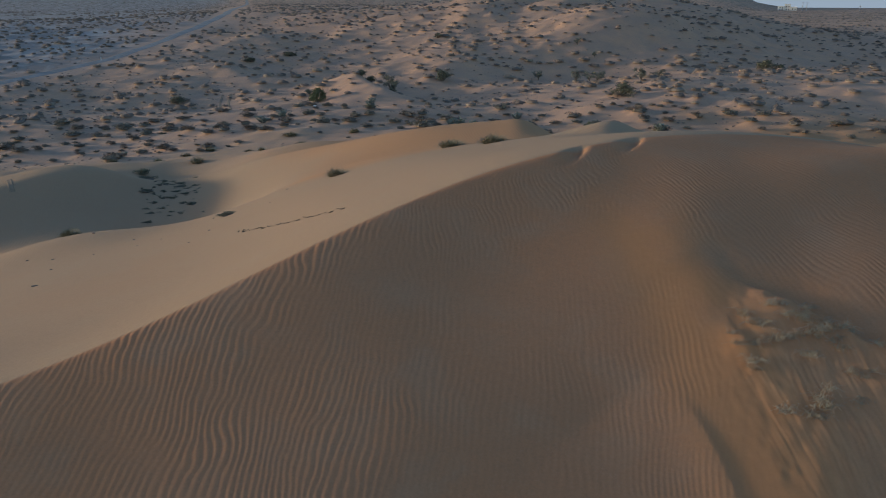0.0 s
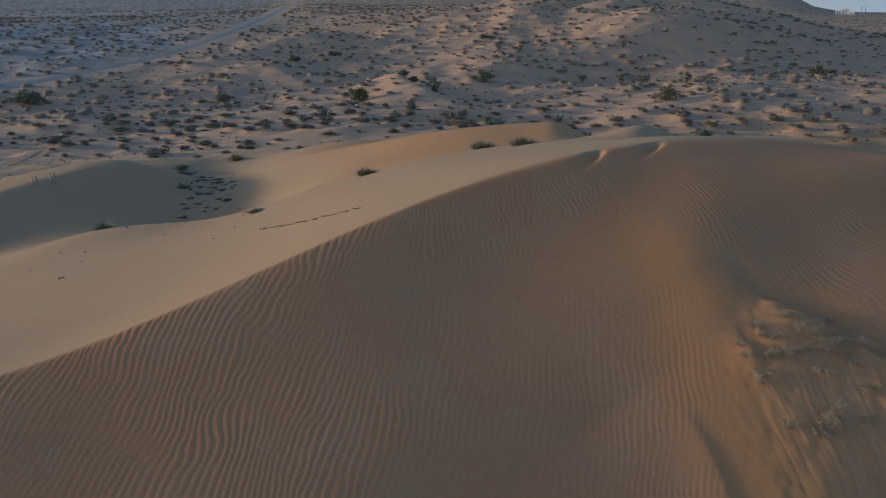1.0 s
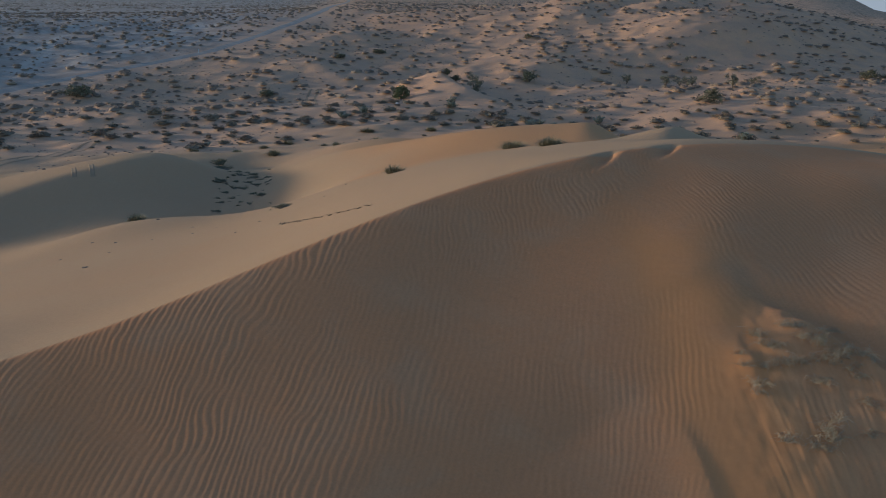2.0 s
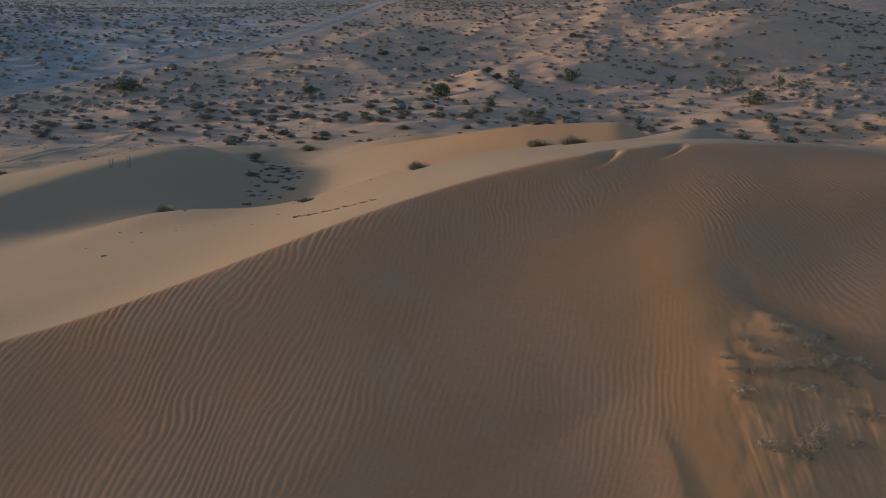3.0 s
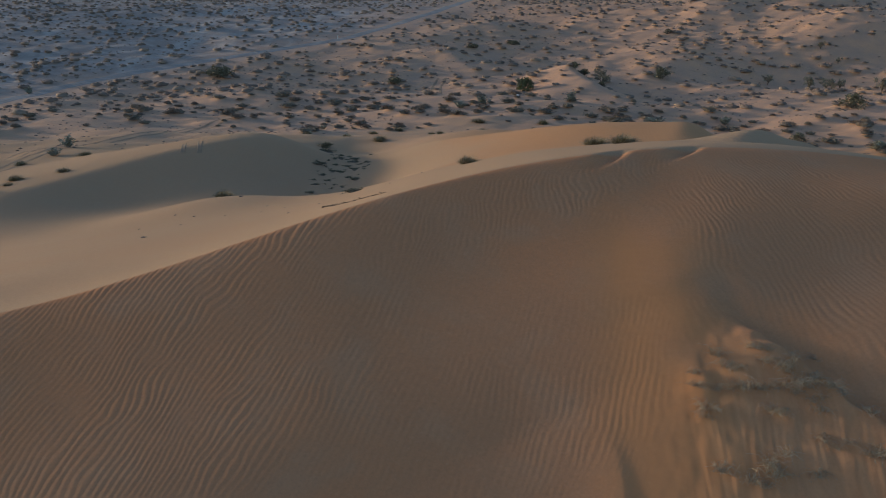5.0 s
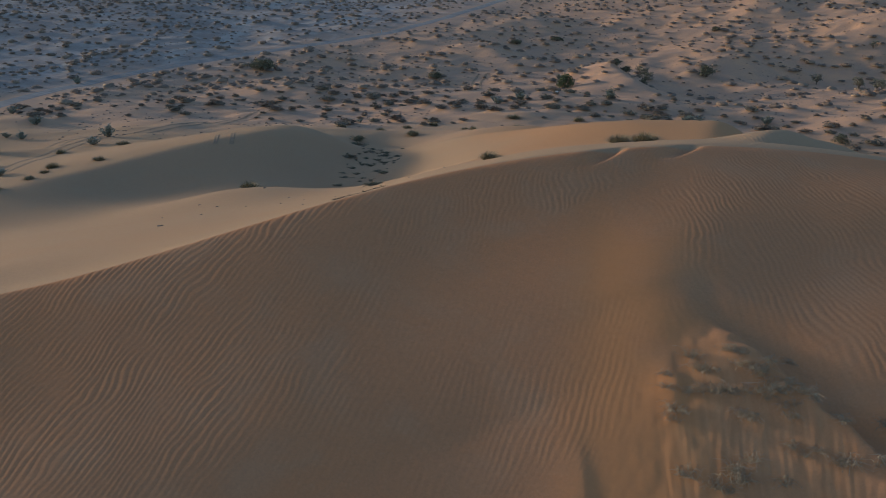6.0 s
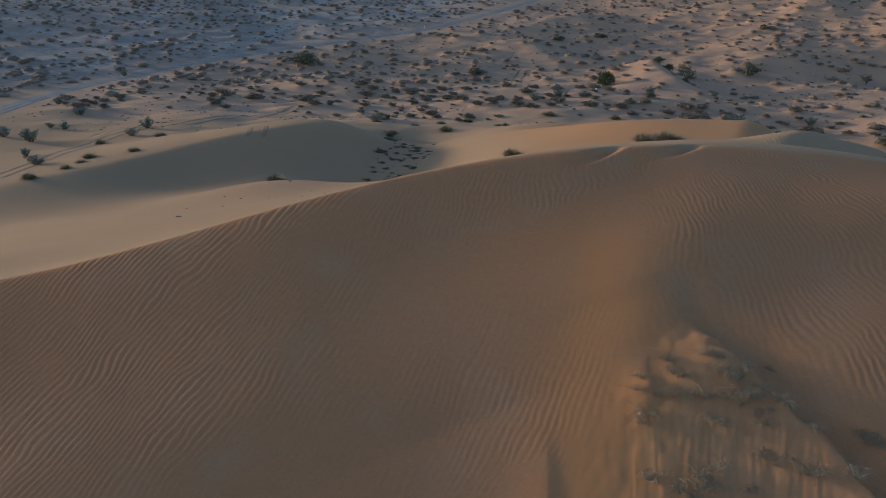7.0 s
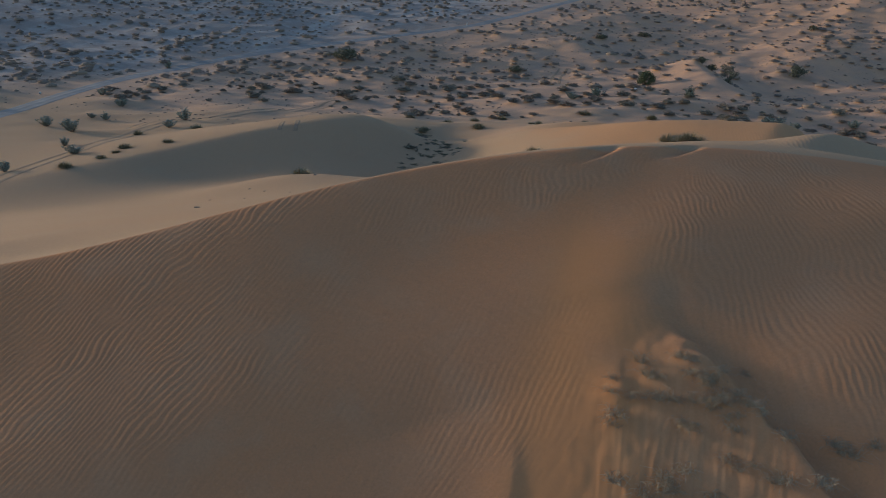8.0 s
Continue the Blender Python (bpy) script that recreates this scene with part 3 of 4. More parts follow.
def milkweed(label, seed):
    """Upright stems with broad pairs of grey-green leaves; one metre across."""
    ob = thing("desert_milkweed", label, "plant", "grey-green milkweeds on the sand")
    wood, leaf = Soup(seed), Soup(seed + 500)
    r = wood.r
    for i in range(13):
        a, lean = r.uniform(0, 6.28), r.uniform(0.05, 0.48)
        top = Vector((lean * math.cos(a), lean * math.sin(a), r.uniform(0.55, 0.95) * (1.05 - lean * 0.8)))
        pts = [Vector((0.05 * math.cos(a), 0.05 * math.sin(a), -0.05)), Vector((top.x * 0.65, top.y * 0.65, top.z * 0.5)), top]
        wood.stalk(pts, 0.016, 0.006, 4)
        for k in range(9):
            t = 0.25 + 0.75 * k / 8
            at = pts[0].lerp(pts[1], t * 2) if t < 0.5 else pts[1].lerp(pts[2], t * 2 - 1)
            b = k * 1.57 + a
            for side in (0, math.pi):
                way = Vector((math.cos(b + side), math.sin(b + side), r.uniform(0.2, 0.9)))
                leaf.leaf(at, r.uniform(0.12, 0.19), r.uniform(0.07, 0.11), way)
    part("stem_base", wood.mesh("stem_base", TWIG), ob, "pale corky stems")
    part("foliage", leaf.mesh("foliage", MILK), ob)
    return ob


def bush(name, label, group, seed, leaf_material, tall=0.8, clumps=26, leaves=26):
    """A dense rounded bush with an uneven outline; one metre across."""
    ob = thing(name, label, "bush", group)
    wood, leaf = Soup(seed), Soup(seed + 500)
    r = wood.r
    for i in range(clumps):
        a, q, h = r.uniform(0, 6.28), math.sqrt(r.random()), r.random() ** 0.8
        w = 0.42 * q * math.sqrt(max(0.1, 1 - h ** 2.2))
        c = Vector((w * math.cos(a), w * math.sin(a), 0.06 + (tall - 0.16) * h))
        if i % 2 == 0:
            wood.stalk([Vector((c.x * 0.15, c.y * 0.15, -0.05)), Vector((c.x * 0.6, c.y * 0.6, c.z * 0.55)), c], 0.014, 0.005)
        size = r.uniform(0.09, 0.17)
        for k in range(leaves):
            off = Vector((r.gauss(0, 1), r.gauss(0, 1), r.gauss(0, 0.8))).normalized() * size * r.random() ** 0.4
            leaf.leaf(c + off, r.uniform(0.05, 0.10), r.uniform(0.025, 0.05))
    part("branchwork", wood.mesh("branchwork", BARK), ob, "thin dark branches")
    part("foliage", leaf.mesh("foliage", leaf_material), ob)
    return ob


def tuft(label, seed, blades=900):
    """A tussock of bent blades, one metre across."""
    ob = thing("grass_tuft", label, "grass tuft", "grass tufts on the dunes")
    live, dead = Soup(seed), Soup(seed + 500)
    r = live.r
    for i in range(blades):
        a, b = r.uniform(0, 6.28), r.gauss(0, 0.5)
        q = math.sqrt(r.random())
        base = Vector((0.22 * q * math.cos(a) - 0.06, 0.16 * q * math.sin(a), -0.03))
        lift = r.uniform(0.05, 1.45)
        reach = r.uniform(0.22, 0.40)
        tip = base + Vector((reach * math.cos(a + b) * math.cos(lift) + 0.10 * r.random(), reach * math.sin(a + b) * math.cos(lift), 0.85 * reach * math.sin(lift) * (1.1 - q * 0.5)))
        (dead if i % 4 == 0 else live).blade(base, tip, 0.06 * r.random(), r.uniform(0.006, 0.011))
    part("tussock", live.mesh("tussock", GRASS), ob)
    part("dead_growth", dead.mesh("dead_growth", STRAW), ob, "bleached dead growth")
    return ob


def weed(label, seed, stalks=26):
    """Withered weed: bent pale stalks, a few clinging leaves; one metre across."""
    ob = thing("dry_weed", label, "weed", "withered weeds on the dune face")
    st, lf = Soup(seed), Soup(seed + 500)
    r = st.r
    for i in range(stalks):
        a = r.uniform(0, 6.28)
        reach, high = r.uniform(0.12, 0.75) * (0.5 + 0.5 * r.random()), r.uniform(0.03, 0.30)
        base = Vector((r.gauss(0, 0.13), r.gauss(0, 0.07), -0.03))
        mid = base + Vector((reach * 0.5 * math.cos(a), reach * 0.5 * math.sin(a), high))
        tip = base + Vector((reach * math.cos(a + r.gauss(0, 0.35)), reach * math.sin(a + r.gauss(0, 0.35)), high * r.uniform(0.0, 0.9)))
        (st if i % 5 else lf).stalk([base, mid, tip], 0.006, 0.003)
        for k in range(2):
            at = base.lerp(mid, r.random()) if k % 2 else mid.lerp(tip, r.random())
            lf.leaf(at, r.uniform(0.08, 0.2), r.uniform(0.012, 0.022))
    part("straw", st.mesh("straw", STRAW), ob, "bleached bent stalks")
    part("foliage", lf.mesh("foliage", WEED), ob)
    return ob


def tree(label, seed, spread=1.0):
    """A low desert tree three metres high: short trunk, forked limbs, airy crown."""
    ob = thing("desert_tree", label, "tree", "trees on the plain")
    trunk, limbs, leaf = Soup(seed), Soup(seed + 100), Soup(seed + 500)
    r = trunk.r
    top = Vector((0.1, 0.0, 0.55))
    trunk.stalk([(0, 0, -0.15), (0.04, 0.02, 0.2), (0.02, 0.05, 0.4), top], 0.13, 0.085, 8)
    for i in range(8):
        a = i * 0.785 + r.uniform(-0.3, 0.3)
        d, h = spread * r.uniform(0.6, 1.8), r.uniform(0.9, 2.7)
        tip = Vector((d * math.cos(a), d * math.sin(a), h))
        mid = top.lerp(tip, 0.5) + Vector((0, 0, 0.2))
        limbs.stalk([top - Vector((0, 0, 0.15)), mid, tip], 0.06, 0.015, 5)
        for j in range(5):
            c = mid.lerp(tip, r.uniform(0.4, 1.15)) + Vector((r.gauss(0, 0.25), r.gauss(0, 0.25), r.gauss(0.1, 0.2)))
            limbs.stalk([mid.lerp(tip, 0.6), c], 0.015, 0.006, 3)
            size = r.uniform(0.25, 0.5)
            for k in range(46):
                off = Vector((r.gauss(0, 1), r.gauss(0, 1), r.gauss(0, 0.6))).normalized() * size * r.random() ** 0.5
                leaf.leaf(c + off, r.uniform(0.12, 0.24), r.uniform(0.06, 0.11))
    part("trunk", trunk.mesh("trunk", BARK), ob)
    part("limb_work", limbs.mesh("limb_work", BARK), ob)
    part("crown", leaf.mesh("crown", CROWN), ob, "sparse dusty green crown")
    return ob


def place(make, spots, base=1.0, tall=1.0, sink=0.03, labels=None):
    """Stands copies of a few built kinds on the spots (x, y, width)."""
    made = []
    for i, (x, y, w) in enumerate(spots):
        r = random.Random(int(x * 31 + y * 17))
        m = put(x, y, w / base, r.uniform(0, 6.28), sink, tall * r.uniform(0.85, 1.15))
        k = i % len(make)
        if len(made) <= k:
            ob = make[k]()
            ob.matrix_basis = m
            made.append(ob)
        else:
            q = made[k].matrix_basis.to_scale()
            ob = copy_thing(made[k], m @ Matrix.Diagonal((1 / q.x, 1 / q.y, 1 / q.z, 1)))
        if labels and i in labels:
            tagged(ob, labels[i])


# ---------------------------------------------------------------- road, ruts, tyre tracks
def ribbon(name, line, wide, lift, material, profile, rows_across):
    """A strip laid over the ground along line; profile gives the height over its width from -1 to 1."""
    pts = [Vector((px, py, 0)) for px, py in line]
    v, f = [], []
    n = rows_across
    for i, p in enumerate(pts):
        a = (pts[min(i + 1, len(pts) - 1)] - pts[max(i - 1, 0)]).normalized()
        side = Vector((a.y, -a.x, 0))
        for k in range(n):
            t = 2 * k / (n - 1) - 1
            q = p + side * (t * wide * 0.5)
            v.append((q.x, q.y, float(ground_z(q.x, q.y)) + lift + profile(t, i)))
    for i in range(len(pts) - 1):
        for k in range(n - 1):
            a = i * n + k
            f.append((a, a + 1, a + n + 1, a + n))
    return mesh_of(name, v, f, material, True)


def road_line():
    out, y = [], 20.0
    while y < 1400:
        out.append((float(road_x(y)) + 0.5 * float(wave(y, 0.0, 25, 41)), y))
        y += 1.2 + 0.01 * max(0.0, y - 100)
    return out


road = new("road", ribbon("road", road_line(), 3.6, 0.0, ROAD, lambda t, i: 0.10 * (1 - t ** 4) - 0.06 + 0.03 * math.cos(t * 9), 13))
tagged(road, "pale grey dirt road of packed gravel", "road", kind="structure")


def rut_profile(t, i):
    return 0.02 * math.exp(-((abs(t) - 0.62) / 0.22) ** 2) - 0.05 * (abs(t) > 0.95) + 0.012 * math.sin(i * 2.1)


def rut_pair(label, line, gauge=1.55, wide=0.55):
    ob = tagged(new("tyre_tracks"), label, "tyre tracks")
    for side in (-0.5, 0.5):
        out = []
        for i, (x, y) in enumerate(line):
            x0, y0 = line[max(i - 1, 0)]
            x1, y1 = line[min(i + 1, len(line) - 1)]
            d = math.hypot(x1 - x0, y1 - y0)
            out.append((x + side * gauge * (y1 - y0) / d, y - side * gauge * (x1 - x0) / d))
        part("rut", ribbon("rut", out, wide, 0.012, RUT, rut_profile, 9), ob)
    return ob


def curve(points, step):
    """Points along a smooth line through the given ones."""
    out = []
    pts = [points[0], *points, points[-1]]
    for i in range(1, len(pts) - 2):
        p0, p1, p2, p3 = (np.array(q, float) for q in pts[i - 1:i + 3])
        n = max(2, int(np.hypot(*(p2 - p1)) / step))
        for k in range(n):
            t = k / n
            out.append(tuple(0.5 * (2 * p1 + (p2 - p0) * t + (2 * p0 - 5 * p1 + 4 * p2 - p3) * t * t + (3 * p1 - p0 - 3 * p2 + p3) * t ** 3)))
    out.append(tuple(points[-1]))
    return out


rut_pair("dark tyre tracks curving over the sand past milkweeds", curve([(-44, 52), (-46.5, 64), (-47.5, 76), (-49.8, 88), (-48.6, 97), (-45.5, 104), (-42, 116), (-38, 128)], 0.6))
rut_pair("short deep tyre ruts on the back of the small dune", curve([(-27.5, 81.0), (-28.0, 82.6), (-28.5, 84.2)], 0.3))
rut_pair("two tyre ruts climbing a sandy rise", curve([(-9.9, 161), (-10.4, 166), (-10.5, 171), (-10.1, 177)], 0.5))
rut_pair("faint curved tyre tracks among low shrubs", curve([(-52, 92), (-52.5, 95), (-51, 98), (-48.5, 100)], 0.4))

# ---------------------------------------------------------------- plants that stand out
MILKWEEDS = [(-47.8, 97.2, 2.4), (-46.9, 92.0, 1.9), (-58.0, 89.3, 2.9), (-63.5, 92.0, 2.6), (-60.0, 98.8, 1.8), (-62.0, 98.8, 1.4),
             (-73.5, 118.0, 2.3), (-65.0, 110.0, 2.2), (-51.5, 79.0, 1.7), (-46.5, 73.5, 2.1), (-48.0, 66.0, 1.8), (-1.0, 138.3, 3.0),
             (13.0, 138.4, 3.0), (-4.2, 133.0, 2.6), (5.2, 166.0, 2.2), (35.0, 131.0, 2.6), (-84.0, 155.0, 2.6), (-22.2, 118.0, 1.4),
             (45.8, 103.8, 2.6), (54.0, 95.0, 1.3), (24.3, 124.1, 3.1), (22.6, 123.0, 2.0), (26.4, 125.5, 2.1)]
place([lambda k=k: milkweed("grey-green milkweed with broad leaves on open sand", 10 + k) for k in range(4)], MILKWEEDS, 1.15, 0.68,
      labels={20: "sprawling grey-green milkweed behind a sand ridge"})
place([lambda: bush("green_bush", "bright green rounded bush at a sand bank", "bushes on the plain", 31, GREEN, 0.6, 46, 36)], [(6.2, 158.5, 3.6)], 0.9)
place([lambda k=k: bush("green_bush", "dull green bush on the scrub plain", "bushes on the plain", 32 + k, OLIVE, 0.42, 30, 30) for k in range(2)],
      [(-19.2, 173.0, 3.0), (-17.5, 96.6, 1.9), (-54.0, 171.5, 5.6), (4.1, 214.0, 2.7), (-5.2, 209.0, 2.4)], 0.8, 0.7)
place([lambda k=k: bush("dark_bush", "dark thorny bush on the scrub plain", "dark bushes on the plain", 36 + k, OLIVE, 0.6, 34, 30) for k in range(2)],
      [(17.5, 171.5, 2.8), (19.6, 158.0, 2.0), (106.0, 176.0, 5.0), (110.0, 176.0, 3.6), (15.5, 169.0, 2.4), (54.7, 136.2, 4.6), (33.6, 179.2, 4.2), (39.5, 111.6, 2.4), (40.8, 217.3, 2.4)], 0.95, 0.7)
place([lambda: tree("low desert tree with a rounded airy crown", 41), lambda: tree("small desert tree on a sand slope", 42, 0.8)],
      [(20.1, 162.9, 1.0), (59.5, 170.0, 0.84), (65.3, 177.2, 0.84), (67.5, 176.1, 0.73), (60.8, 162.1, 0.58), (65.2, 151.7, 0.90), (77.9, 169.9, 0.73), (55.4, 181.9, 0.84), (70.0, 197.3, 0.58), (72.2, 192.0, 0.53)], 1.0)
TUFTS = [(9.16, 64.4, 2.6), (9.8, 55.0, 2.4), (-0.1, 60.6, 1.9), (-12.1, 101.6, 2.3), (3.6, 84.0, 1.4), (-11.0, 112.0, 1.9), (0.2, 106.0, 2.4),
         (8.0, 100.0, 2.9), (-18.9, 64.2, 2.0), (-4.8, 99.6, 1.4), (-2.2, 101.0, 1.4), (-41.3, 72.8, 1.3), (-41.6, 75.0, 1.8), (-42.5, 67.0, 1.9),
         (-41.3, 70.4, 1.4), (-38.0, 76.5, 1.6), (-43.0, 91.0, 2.0), (-48.8, 88.5, 1.7), (-1.0, 116.0, 2.4), (7.6, 116.0, 2.3), (-13.7, 107.0, 1.7),
         (-6.4, 106.0, 1.3), (-16.8, 106.0, 1.8), (-22.3, 108.0, 1.6), (28.0, 116.0, 1.3), (26.0, 113.0, 1.1), (45.0, 86.0, 1.9), (52.0, 92.0, 1.6), (30.0, 104.0, 1.1), (31.5, 102.0, 1.0), (33.0, 101.0, 1.1), (29.0, 106.5, 1.0), (35.0, 99.0, 1.1), (37.5, 97.0, 1.0)]
place([lambda k=k: tuft("yellow-green tuft of dune grass", 60 + k) for k in range(4)], TUFTS, 0.8, 0.95,
      labels={0: "dark green grass tuft on the sunlit sand behind the crest", 2: "wind-bent grass tuft on bare sand", 8: "dark grass tuft at the edge of the shaded bowl"})
BOWL = [(-16.8, 92.8, 2.2), (-14.8, 90.2, 1.2), (-13.2, 89.6, 1.5), (-12.3, 88.4, 1.0), (-15.3, 89.5, 1.0), (-13.5, 87.5, 1.2), (-12.4, 86.1, 1.3), (-16.0, 86.9, 1.2), (-14.7, 87.5, 1.0), (-13.6, 85.0, 1.2), (-12.4, 82.4, 1.1), (-11.4, 81.3, 1.4), (-14.5, 85.0, 1.2), (-16.4, 86.2, 1.5), (-7.6, 57.1, 1.6), (-12.5, 79.5, 0.9), (-14.4, 81.6, 1.0), (-13.3, 90.8, 1.2), (-14.0, 91.8, 1.0), (-15.1, 91.6, 1.2), (-11.4, 86.4, 0.8), (-11.4, 88.9, 0.9), (-15.3, 83.3, 1.0), (-15.3, 80.3, 1.0), (-15.3, 78.0, 1.0)]
rb = random.Random(8)
BOWL += [(x + rb.gauss(0, 0.9), y + rb.gauss(0, 1.6), rb.uniform(0.4, 0.9)) for x, y, w in BOWL for k in range(2)]
place([lambda k=k: scrub("bowl_shrub", "dark low shrub in the shaded sand bowl", "shrubs in the sand bowl", 80 + k, BOWLGREEN, 520, 60, 0.42) for k in range(3)], BOWL, 1.0, 0.45, 0.06)

# ---------------------------------------------------------------- withered weeds on the dune face
WEEDS = [(6.98, 20.47, 0.32), (6.96, 20.11, 0.37), (7.09, 19.57, 0.50), (7.05, 19.38, 0.34), (7.26, 18.17, 0.50), (7.42, 20.03, 0.38), (7.73, 20.04, 0.38), (7.99, 19.98, 0.29), (8.24, 20.00, 0.50),
         (8.49, 19.94, 0.28), (8.74, 19.98, 0.41), (9.05, 20.00, 0.32), (9.30, 20.04, 0.50), (9.55, 20.07, 0.50), (9.75, 20.16, 0.32), (7.58, 21.03, 0.44), (7.68, 20.63, 0.36), (7.87, 20.53, 0.41),
         (8.41, 21.08, 0.36), (8.54, 21.03, 0.38), (8.80, 20.94, 0.30), (8.69, 20.63, 0.38), (9.01, 20.54, 0.42), (9.09, 20.36, 0.36), (9.21, 20.46, 0.40), (9.40, 20.66, 0.39), (10.04, 21.20, 0.29),
         (8.60, 19.44, 0.40), (8.79, 19.37, 0.37), (9.58, 19.61, 0.33), (9.83, 19.65, 0.28), (10.09, 19.93, 0.42), (10.29, 19.82, 0.36), (9.71, 19.37, 0.40), (10.66, 19.72, 0.42), (10.81, 19.23, 0.39),
         (11.86, 19.55, 0.43), (11.95, 19.36, 0.34), (12.17, 19.30, 0.50), (12.63, 19.46, 0.41), (8.33, 18.28, 0.50), (8.29, 18.05, 0.50), (8.47, 18.01, 0.35), (8.73, 18.44, 0.43), (9.62, 18.72, 0.42),
         (9.80, 18.53, 0.30), (10.15, 18.60, 0.30), (10.55, 18.31, 0.31), (10.72, 18.31, 0.50), (9.35, 17.98, 0.43), (11.44, 18.27, 0.50), (12.40, 18.31, 0.35), (7.89, 17.89, 0.38), (8.19, 17.81, 0.33),
         (9.56, 19.95, 0.36), (9.18, 19.85, 0.34)]
place([lambda k=k: weed("withered weed half buried in the dune sand", 100 + k, 52) for k in range(5)], WEEDS, 0.62, 1.0, 0.01)

# ---------------------------------------------------------------- small things on the sand
def twig_bit(seed):
    ob = thing("twig", "dark broken twig lying on the sand", "twig", "line of dry twigs on the valley sand")
    st = Soup(seed)
    r = st.r
    pts = [Vector((-0.5, 0, 0.03)), Vector((-0.1, r.uniform(-0.1, 0.1), 0.07)), Vector((0.5, r.uniform(-0.15, 0.15), 0.03))]
    st.stalk(pts, 0.045, 0.03, 5)
    for k in range(7):
        at = pts[0].lerp(pts[2], r.random()) + Vector((0, 0, 0.03))
        st.stalk([at - Vector((0, 0, 0.04)), at + Vector((r.uniform(-0.25, 0.25), r.uniform(-0.3, 0.3), r.uniform(0.0, 0.16)))], 0.025, 0.01, 4)
    part("stick", st.mesh("stick", BARK), ob)
    return ob


LINE = [(-2.6 - 4.3 * i / 33 + 0.10 * math.sin(i * 2.3) - 0.25 * math.sin(i * 0.095), 33.3 + 9.2 * i / 33 + 0.12 * math.sin(i * 1.7), 0.30 + 0.14 * math.sin(i * 3.1) - 0.003 * i) for i in range(34)]
place([lambda k=k: twig_bit(130 + k) for k in range(4)], LINE + [(17.4, 41.2, 0.8), (18.0, 41.6, 0.6), (16.7, 40.7, 0.5)], 1.0, 1.0, 0.0)


def stone_bit(seed):
    bm = bmesh.new()
    bmesh.ops.create_icosphere(bm, subdivisions=2, radius=0.5)
    r = random.Random(seed)
    for v in bm.verts:
        n = noise.noise(v.co * 2.3 + Vector((seed, 0, 0)))
        v.co *= 1 + 0.35 * n
        v.co.z = max(v.co.z, -0.2) * 0.55
    me = bpy.data.meshes.new("stone")
    bm.to_mesh(me)
    bm.free()
    me.materials.append(STONE)
    return tagged(new("stone", me), "small weathered stone lying on the sand", "stone", "stones on the valley sand")


STONES = [(-17.6, 51.3, 0.21), (-18.6, 56.5, 0.22), (-16.7, 43.5, 0.34), (-17.0, 62.0, 0.26), (-13.8, 57.5, 0.19), (-8.6, 50.0, 0.19), (-3.6, 62.5, 0.22), (-13.1, 53.5, 0.15),
          (-15.8, 54.5, 0.15), (-11.7, 54.0, 0.15), (-20.5, 58.0, 0.22), (-21.0, 53.0, 0.19), (-9.5, 46.0, 0.15), (-5.0, 55.0, 0.15)]
place([lambda k=k: stone_bit(k) for k in range(3)], STONES, 1.0, 0.8, 0.0)


def block(bm, x0, x1, y0, y1, z0, z1, bevel=0.0):
    res = bmesh.ops.create_cube(bm, size=1.0)
    for v in res["verts"]:
        v.co = Vector(((x0 + x1) / 2 + v.co.x * (x1 - x0), (y0 + y1) / 2 + v.co.y * (y1 - y0), (z0 + z1) / 2 + v.co.z * (z1 - z0)))
    if bevel:
        edges = list({e for v in res["verts"] for e in v.link_edges})
        bmesh.ops.bevel(bm, geom=edges, offset=bevel, segments=2, affect="EDGES")


def solid(name, boxes, material, bevel=0.0):
    bm = bmesh.new()
    for b in boxes:
        block(bm, *b, bevel)
    me = bpy.data.meshes.new(name)
    bm.to_mesh(me)
    bm.free()
    me.materials.append(material)
    return me


def jug(x, y, label):
    ob = tagged(new("plastic_jug"), label, "litter")
    bm = bmesh.new()
    bmesh.ops.create_cone(bm, cap_ends=True, segments=14, radius1=0.16, radius2=0.15, depth=0.36)
    bmesh.ops.create_cone(bm, cap_ends=True, segments=12, radius1=0.14, radius2=0.04, depth=0.12, matrix=Matrix.Translation((0, 0, 0.23)))
    bmesh.ops.transform(bm, matrix=Matrix.Translation((0, 0, 0.15)) @ Matrix.Rotation(1.5, 4, "X"), verts=bm.verts)
    me = bpy.data.meshes.new("body")
    bm.to_mesh(me)
    bm.free()
    me.materials.append(PLASTIC)
    part("body", me, ob)
    part("cap", solid("cap", [(-0.045, 0.045, -0.37, -0.29, 0.09, 0.19)], DARK, 0.01), ob)
    ob.matrix_basis = put(x, y, 1.2, 0.6, 0.0)
    return ob


jug(-82.0, 115.0, "white plastic jug lying beside the road")
jug(4.7, 146.5, "white plastic jug lying among low shrubs")

post = tagged(new("marker_post"), "white road marker post beside the dirt road", "post")
part("shaft", solid("shaft", [(-0.09, 0.09, -0.05, 0.05, -0.3, 0.9)], PLASTIC, 0.02), post)
part("cap", solid("cap", [(-0.1, 0.1, -0.06, 0.06, 0.9, 1.0)], METAL, 0.02), post)
post.matrix_basis = put(-38.8, 217.2)

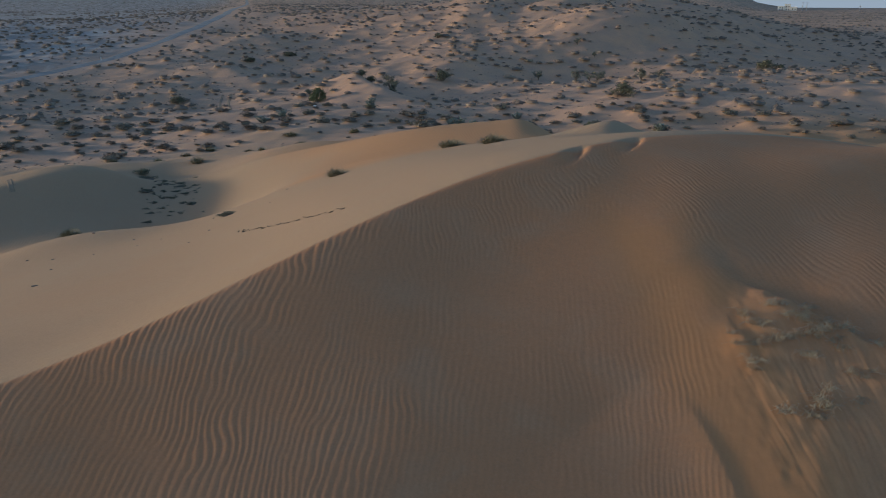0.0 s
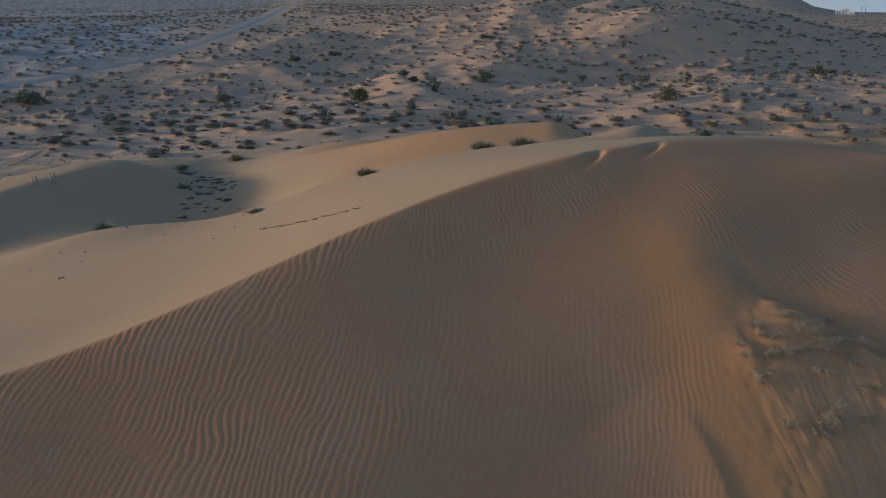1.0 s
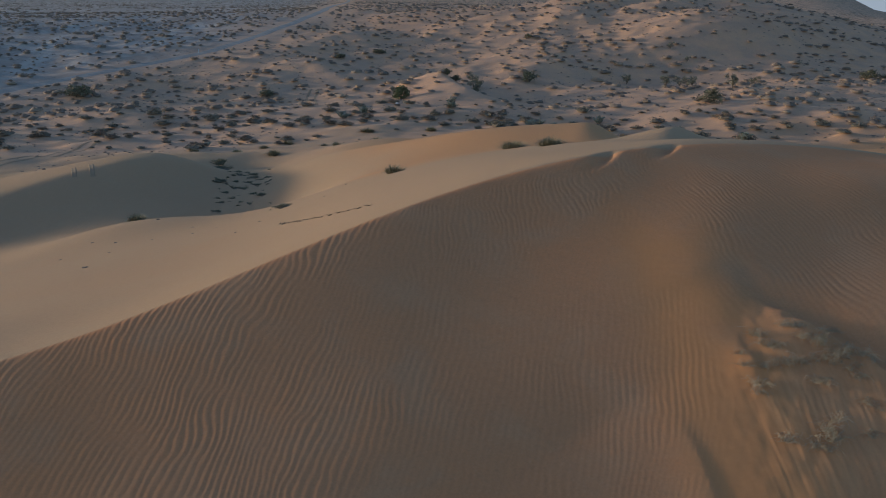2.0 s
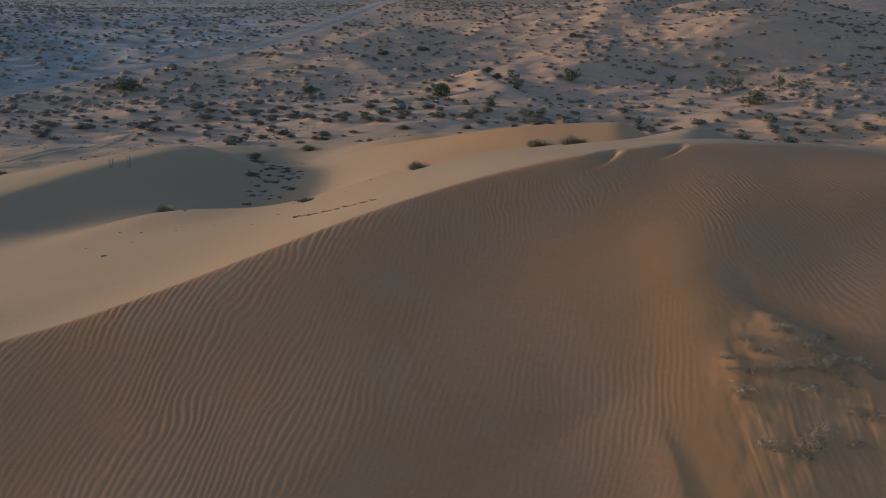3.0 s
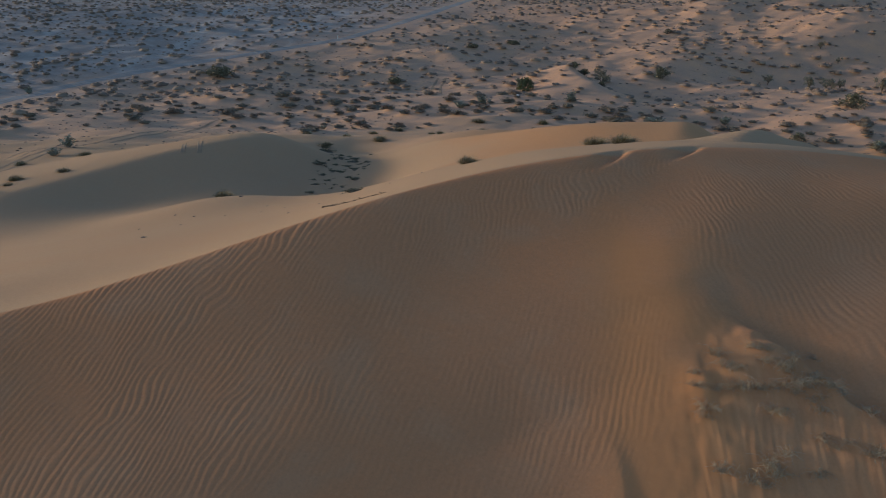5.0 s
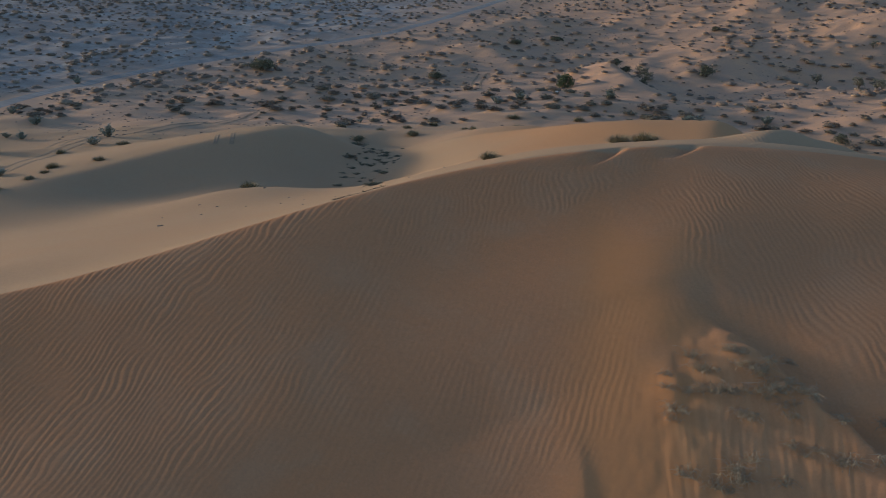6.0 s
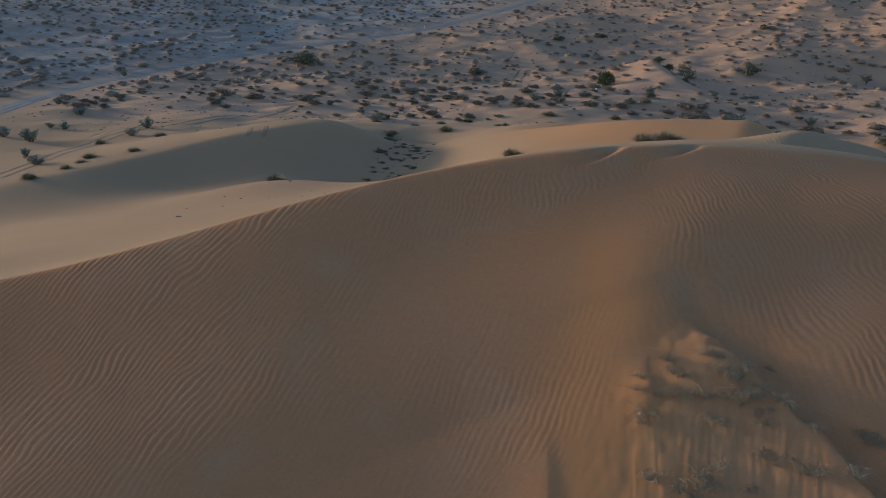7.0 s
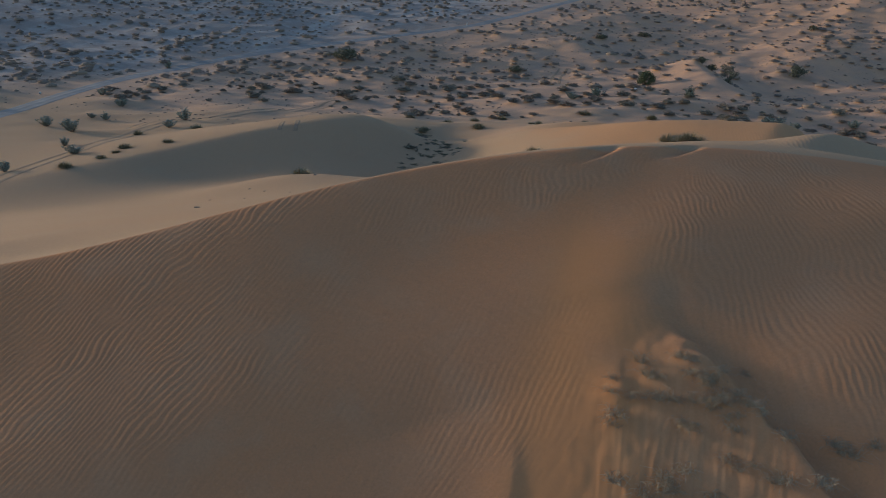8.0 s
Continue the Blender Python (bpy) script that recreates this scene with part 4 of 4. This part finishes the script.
# ---------------------------------------------------------------- white buildings on the horizon
def far_building():
    ob = tagged(new("white_building"), "distant white flat-roofed building on the horizon", "building")
    part("wall", solid("wall", [(-15, -4, 0, 12, -3, 9), (-4, 6, 1, 11, -3, 12.5), (6, 16, 0, 12, -3, 8)], LIME, 0.15), ob)
    part("roof", solid("roof", [(-15.3, -4, -0.3, 12.3, 9.0, 9.5), (-4.2, 6.2, 0.7, 11.3, 12.5, 13.1), (6, 16.3, -0.3, 12.3, 8.0, 8.5)], LIME, 0.1), ob)
    for x, z in ((-12, 2), (-8.5, 2), (-12, 5.6), (-8.5, 5.6), (-1.8, 3), (2.2, 3), (-1.8, 7.5), (2.2, 7.5), (8.5, 3.5), (12.5, 3.5)):
        y = 0.93 if -4 < x < 6 else -0.07
        w = part("window", solid("window", [(x, x + 1.6, y, y + 0.2, z, z + 2.2)], DARK), ob)
        part("sill", solid("sill", [(x - 0.2, x + 1.8, y - 0.15, y + 0.2, z - 0.3, z)], LIME), w)
    ob.matrix_basis = put(819.0, 1254.0, 0.9, radians(-33), 2.0)
    return ob


far_building()


def mast(x, y, high):
    ob = tagged(new("mast"), "thin steel mast beside the distant building", "mast", "masts on the horizon")
    st = Soup(7)
    st.stalk([(0, 0, -1), (0, 0, high)], 0.55, 0.35, 6)
    part("pole", st.mesh("pole", METAL), ob)
    part("crossbar", solid("crossbar", [(-1.6, 1.6, -0.2, 0.2, high - 1.6, high - 1.1)], METAL), ob)
    ob.matrix_basis = put(x, y, 1.0, radians(-33), 0.0)


mast(838.0, 1242.0, 13.0)
mast(843.0, 1239.0, 13.0)
mast(900.0, 1190.0, 8.0)

# ---------------------------------------------------------------- low shrubs, each on its own little mound
LOW_KINDS = [lambda k=k: scrub("low_shrub", "low grey-green shrub on a sand mound" if k % 3 == 0 else "low reddish-brown shrub on a sand mound", "low shrubs on the plain",
                              200 + k, SAGE if k % 3 == 0 else SCRUB, 460, 40, 0.6) for k in range(6)]
ci, cj = np.meshgrid(np.arange(-92, 88), np.arange(28, 154))
hx, hy, hs, hh = (a.ravel() for a in hummock_cells(ci.ravel().astype(float), cj.ravel().astype(float)))
keep = (hh > 0) & (np.abs(hx - road_x(hy)) > 4.5) & (np.hypot(hx, hy) < 420)
spots = sorted(zip(hx[keep], hy[keep], hs[keep]), key=lambda q: math.hypot(q[0] + 8, q[1] - 60))
near_spots, far_spots = spots[:290], spots[290:]
place(LOW_KINDS, [(float(x), float(y), float(2.25 * s)) for x, y, s in near_spots], 0.9, 0.45, 0.05)


def scatter(name, label, points, soups, material, low=0.5, kind="stuff"):
    """Many small copies joined into one mesh."""
    packs = [(np.array([tuple(v) for v in q.v]), np.array([f for f in q.f if len(f) == 4])) for q in soups]
    vs, fs, base = [], [], 0
    ground_at = ground_z(np.array([q[0] for q in points]), np.array([q[1] for q in points]))
    for i, (x, y, w) in enumerate(points):
        v, f = packs[i % len(packs)]
        a = (x * 13.7 + y * 7.1) % 6.28
        c, s = math.cos(a), math.sin(a)
        q = np.stack([v[:, 0] * c - v[:, 1] * s, v[:, 0] * s + v[:, 1] * c, v[:, 2] * low], -1) * w
        vs.append(q + (x, y, float(ground_at[i]) - 0.04 * w))
        fs.append(f + base)
        base += len(v)
    v, f = np.concatenate(vs), np.concatenate(fs)
    me = bpy.data.meshes.new(name)
    me.vertices.add(len(v))
    me.vertices.foreach_set("co", v.ravel())
    me.loops.add(f.size)
    me.loops.foreach_set("vertex_index", f.ravel().astype(np.int32))
    me.polygons.add(len(f))
    me.polygons.foreach_set("loop_start", np.arange(0, f.size, 4, dtype=np.int32))
    me.update(calc_edges=True)
    me.materials.append(material)
    return tagged(new(name, me), label, "shrubs", kind=kind)


far_kinds = [scrub_soups(300 + k, 44, 0, 0.6, 1.2, 9, 4)[1] for k in range(5)]
mid_spots = [(float(x), float(y), float(2.8 * s)) for x, y, s in far_spots if math.hypot(x, y) < 215]
out_spots = [(float(x), float(y), float(2.5 * s)) for x, y, s in far_spots if math.hypot(x, y) >= 215]
scatter("far_scrub", "grey-brown scrub covering the plain", mid_spots, far_kinds, SCRUB, 0.46)
rr = random.Random(5)
very_far = []
while len(very_far) < 11000:
    a, d = rr.uniform(-0.85, 0.75), 400 + 1100 * rr.random() ** 1.3
    x, y = d * math.sin(a), d * math.cos(a)
    if abs(x - float(road_x(y))) > 6 and rr.random() < 0.55 + 0.6 * float(wave(x, y, 60, 51)):
        very_far.append((x, y, rr.uniform(1.4, 3.4)))
far_plain = [scrub_soups(320 + k, 8, 0, 0.6, 1.8, 8, 4)[1] for k in range(4)]
for q in far_plain:
    q.v = [Vector(v) for v in q.v]
scatter("distant_scrub", "dark scrub dotted to the horizon", out_spots + very_far, far_plain, SCRUB, 0.5)
bits = []
while len(bits) < 2600:
    x, y = rr.uniform(-95, 110), 96 + 130 * rr.random()
    if y + 0.35 * abs(x - 5) > 112 and float(wave(x, y, 9, 52)) > -0.15 and abs(x - float(road_x(y))) > 3.5:
        bits.append((x, y, rr.uniform(0.25, 0.7)))
scatter("seedling_scrub", "tiny dry tufts scattered over the plain", bits, [scrub_soups(340 + k, 16, 0, 0.7, 1.6)[1] for k in range(5)], SCRUB)
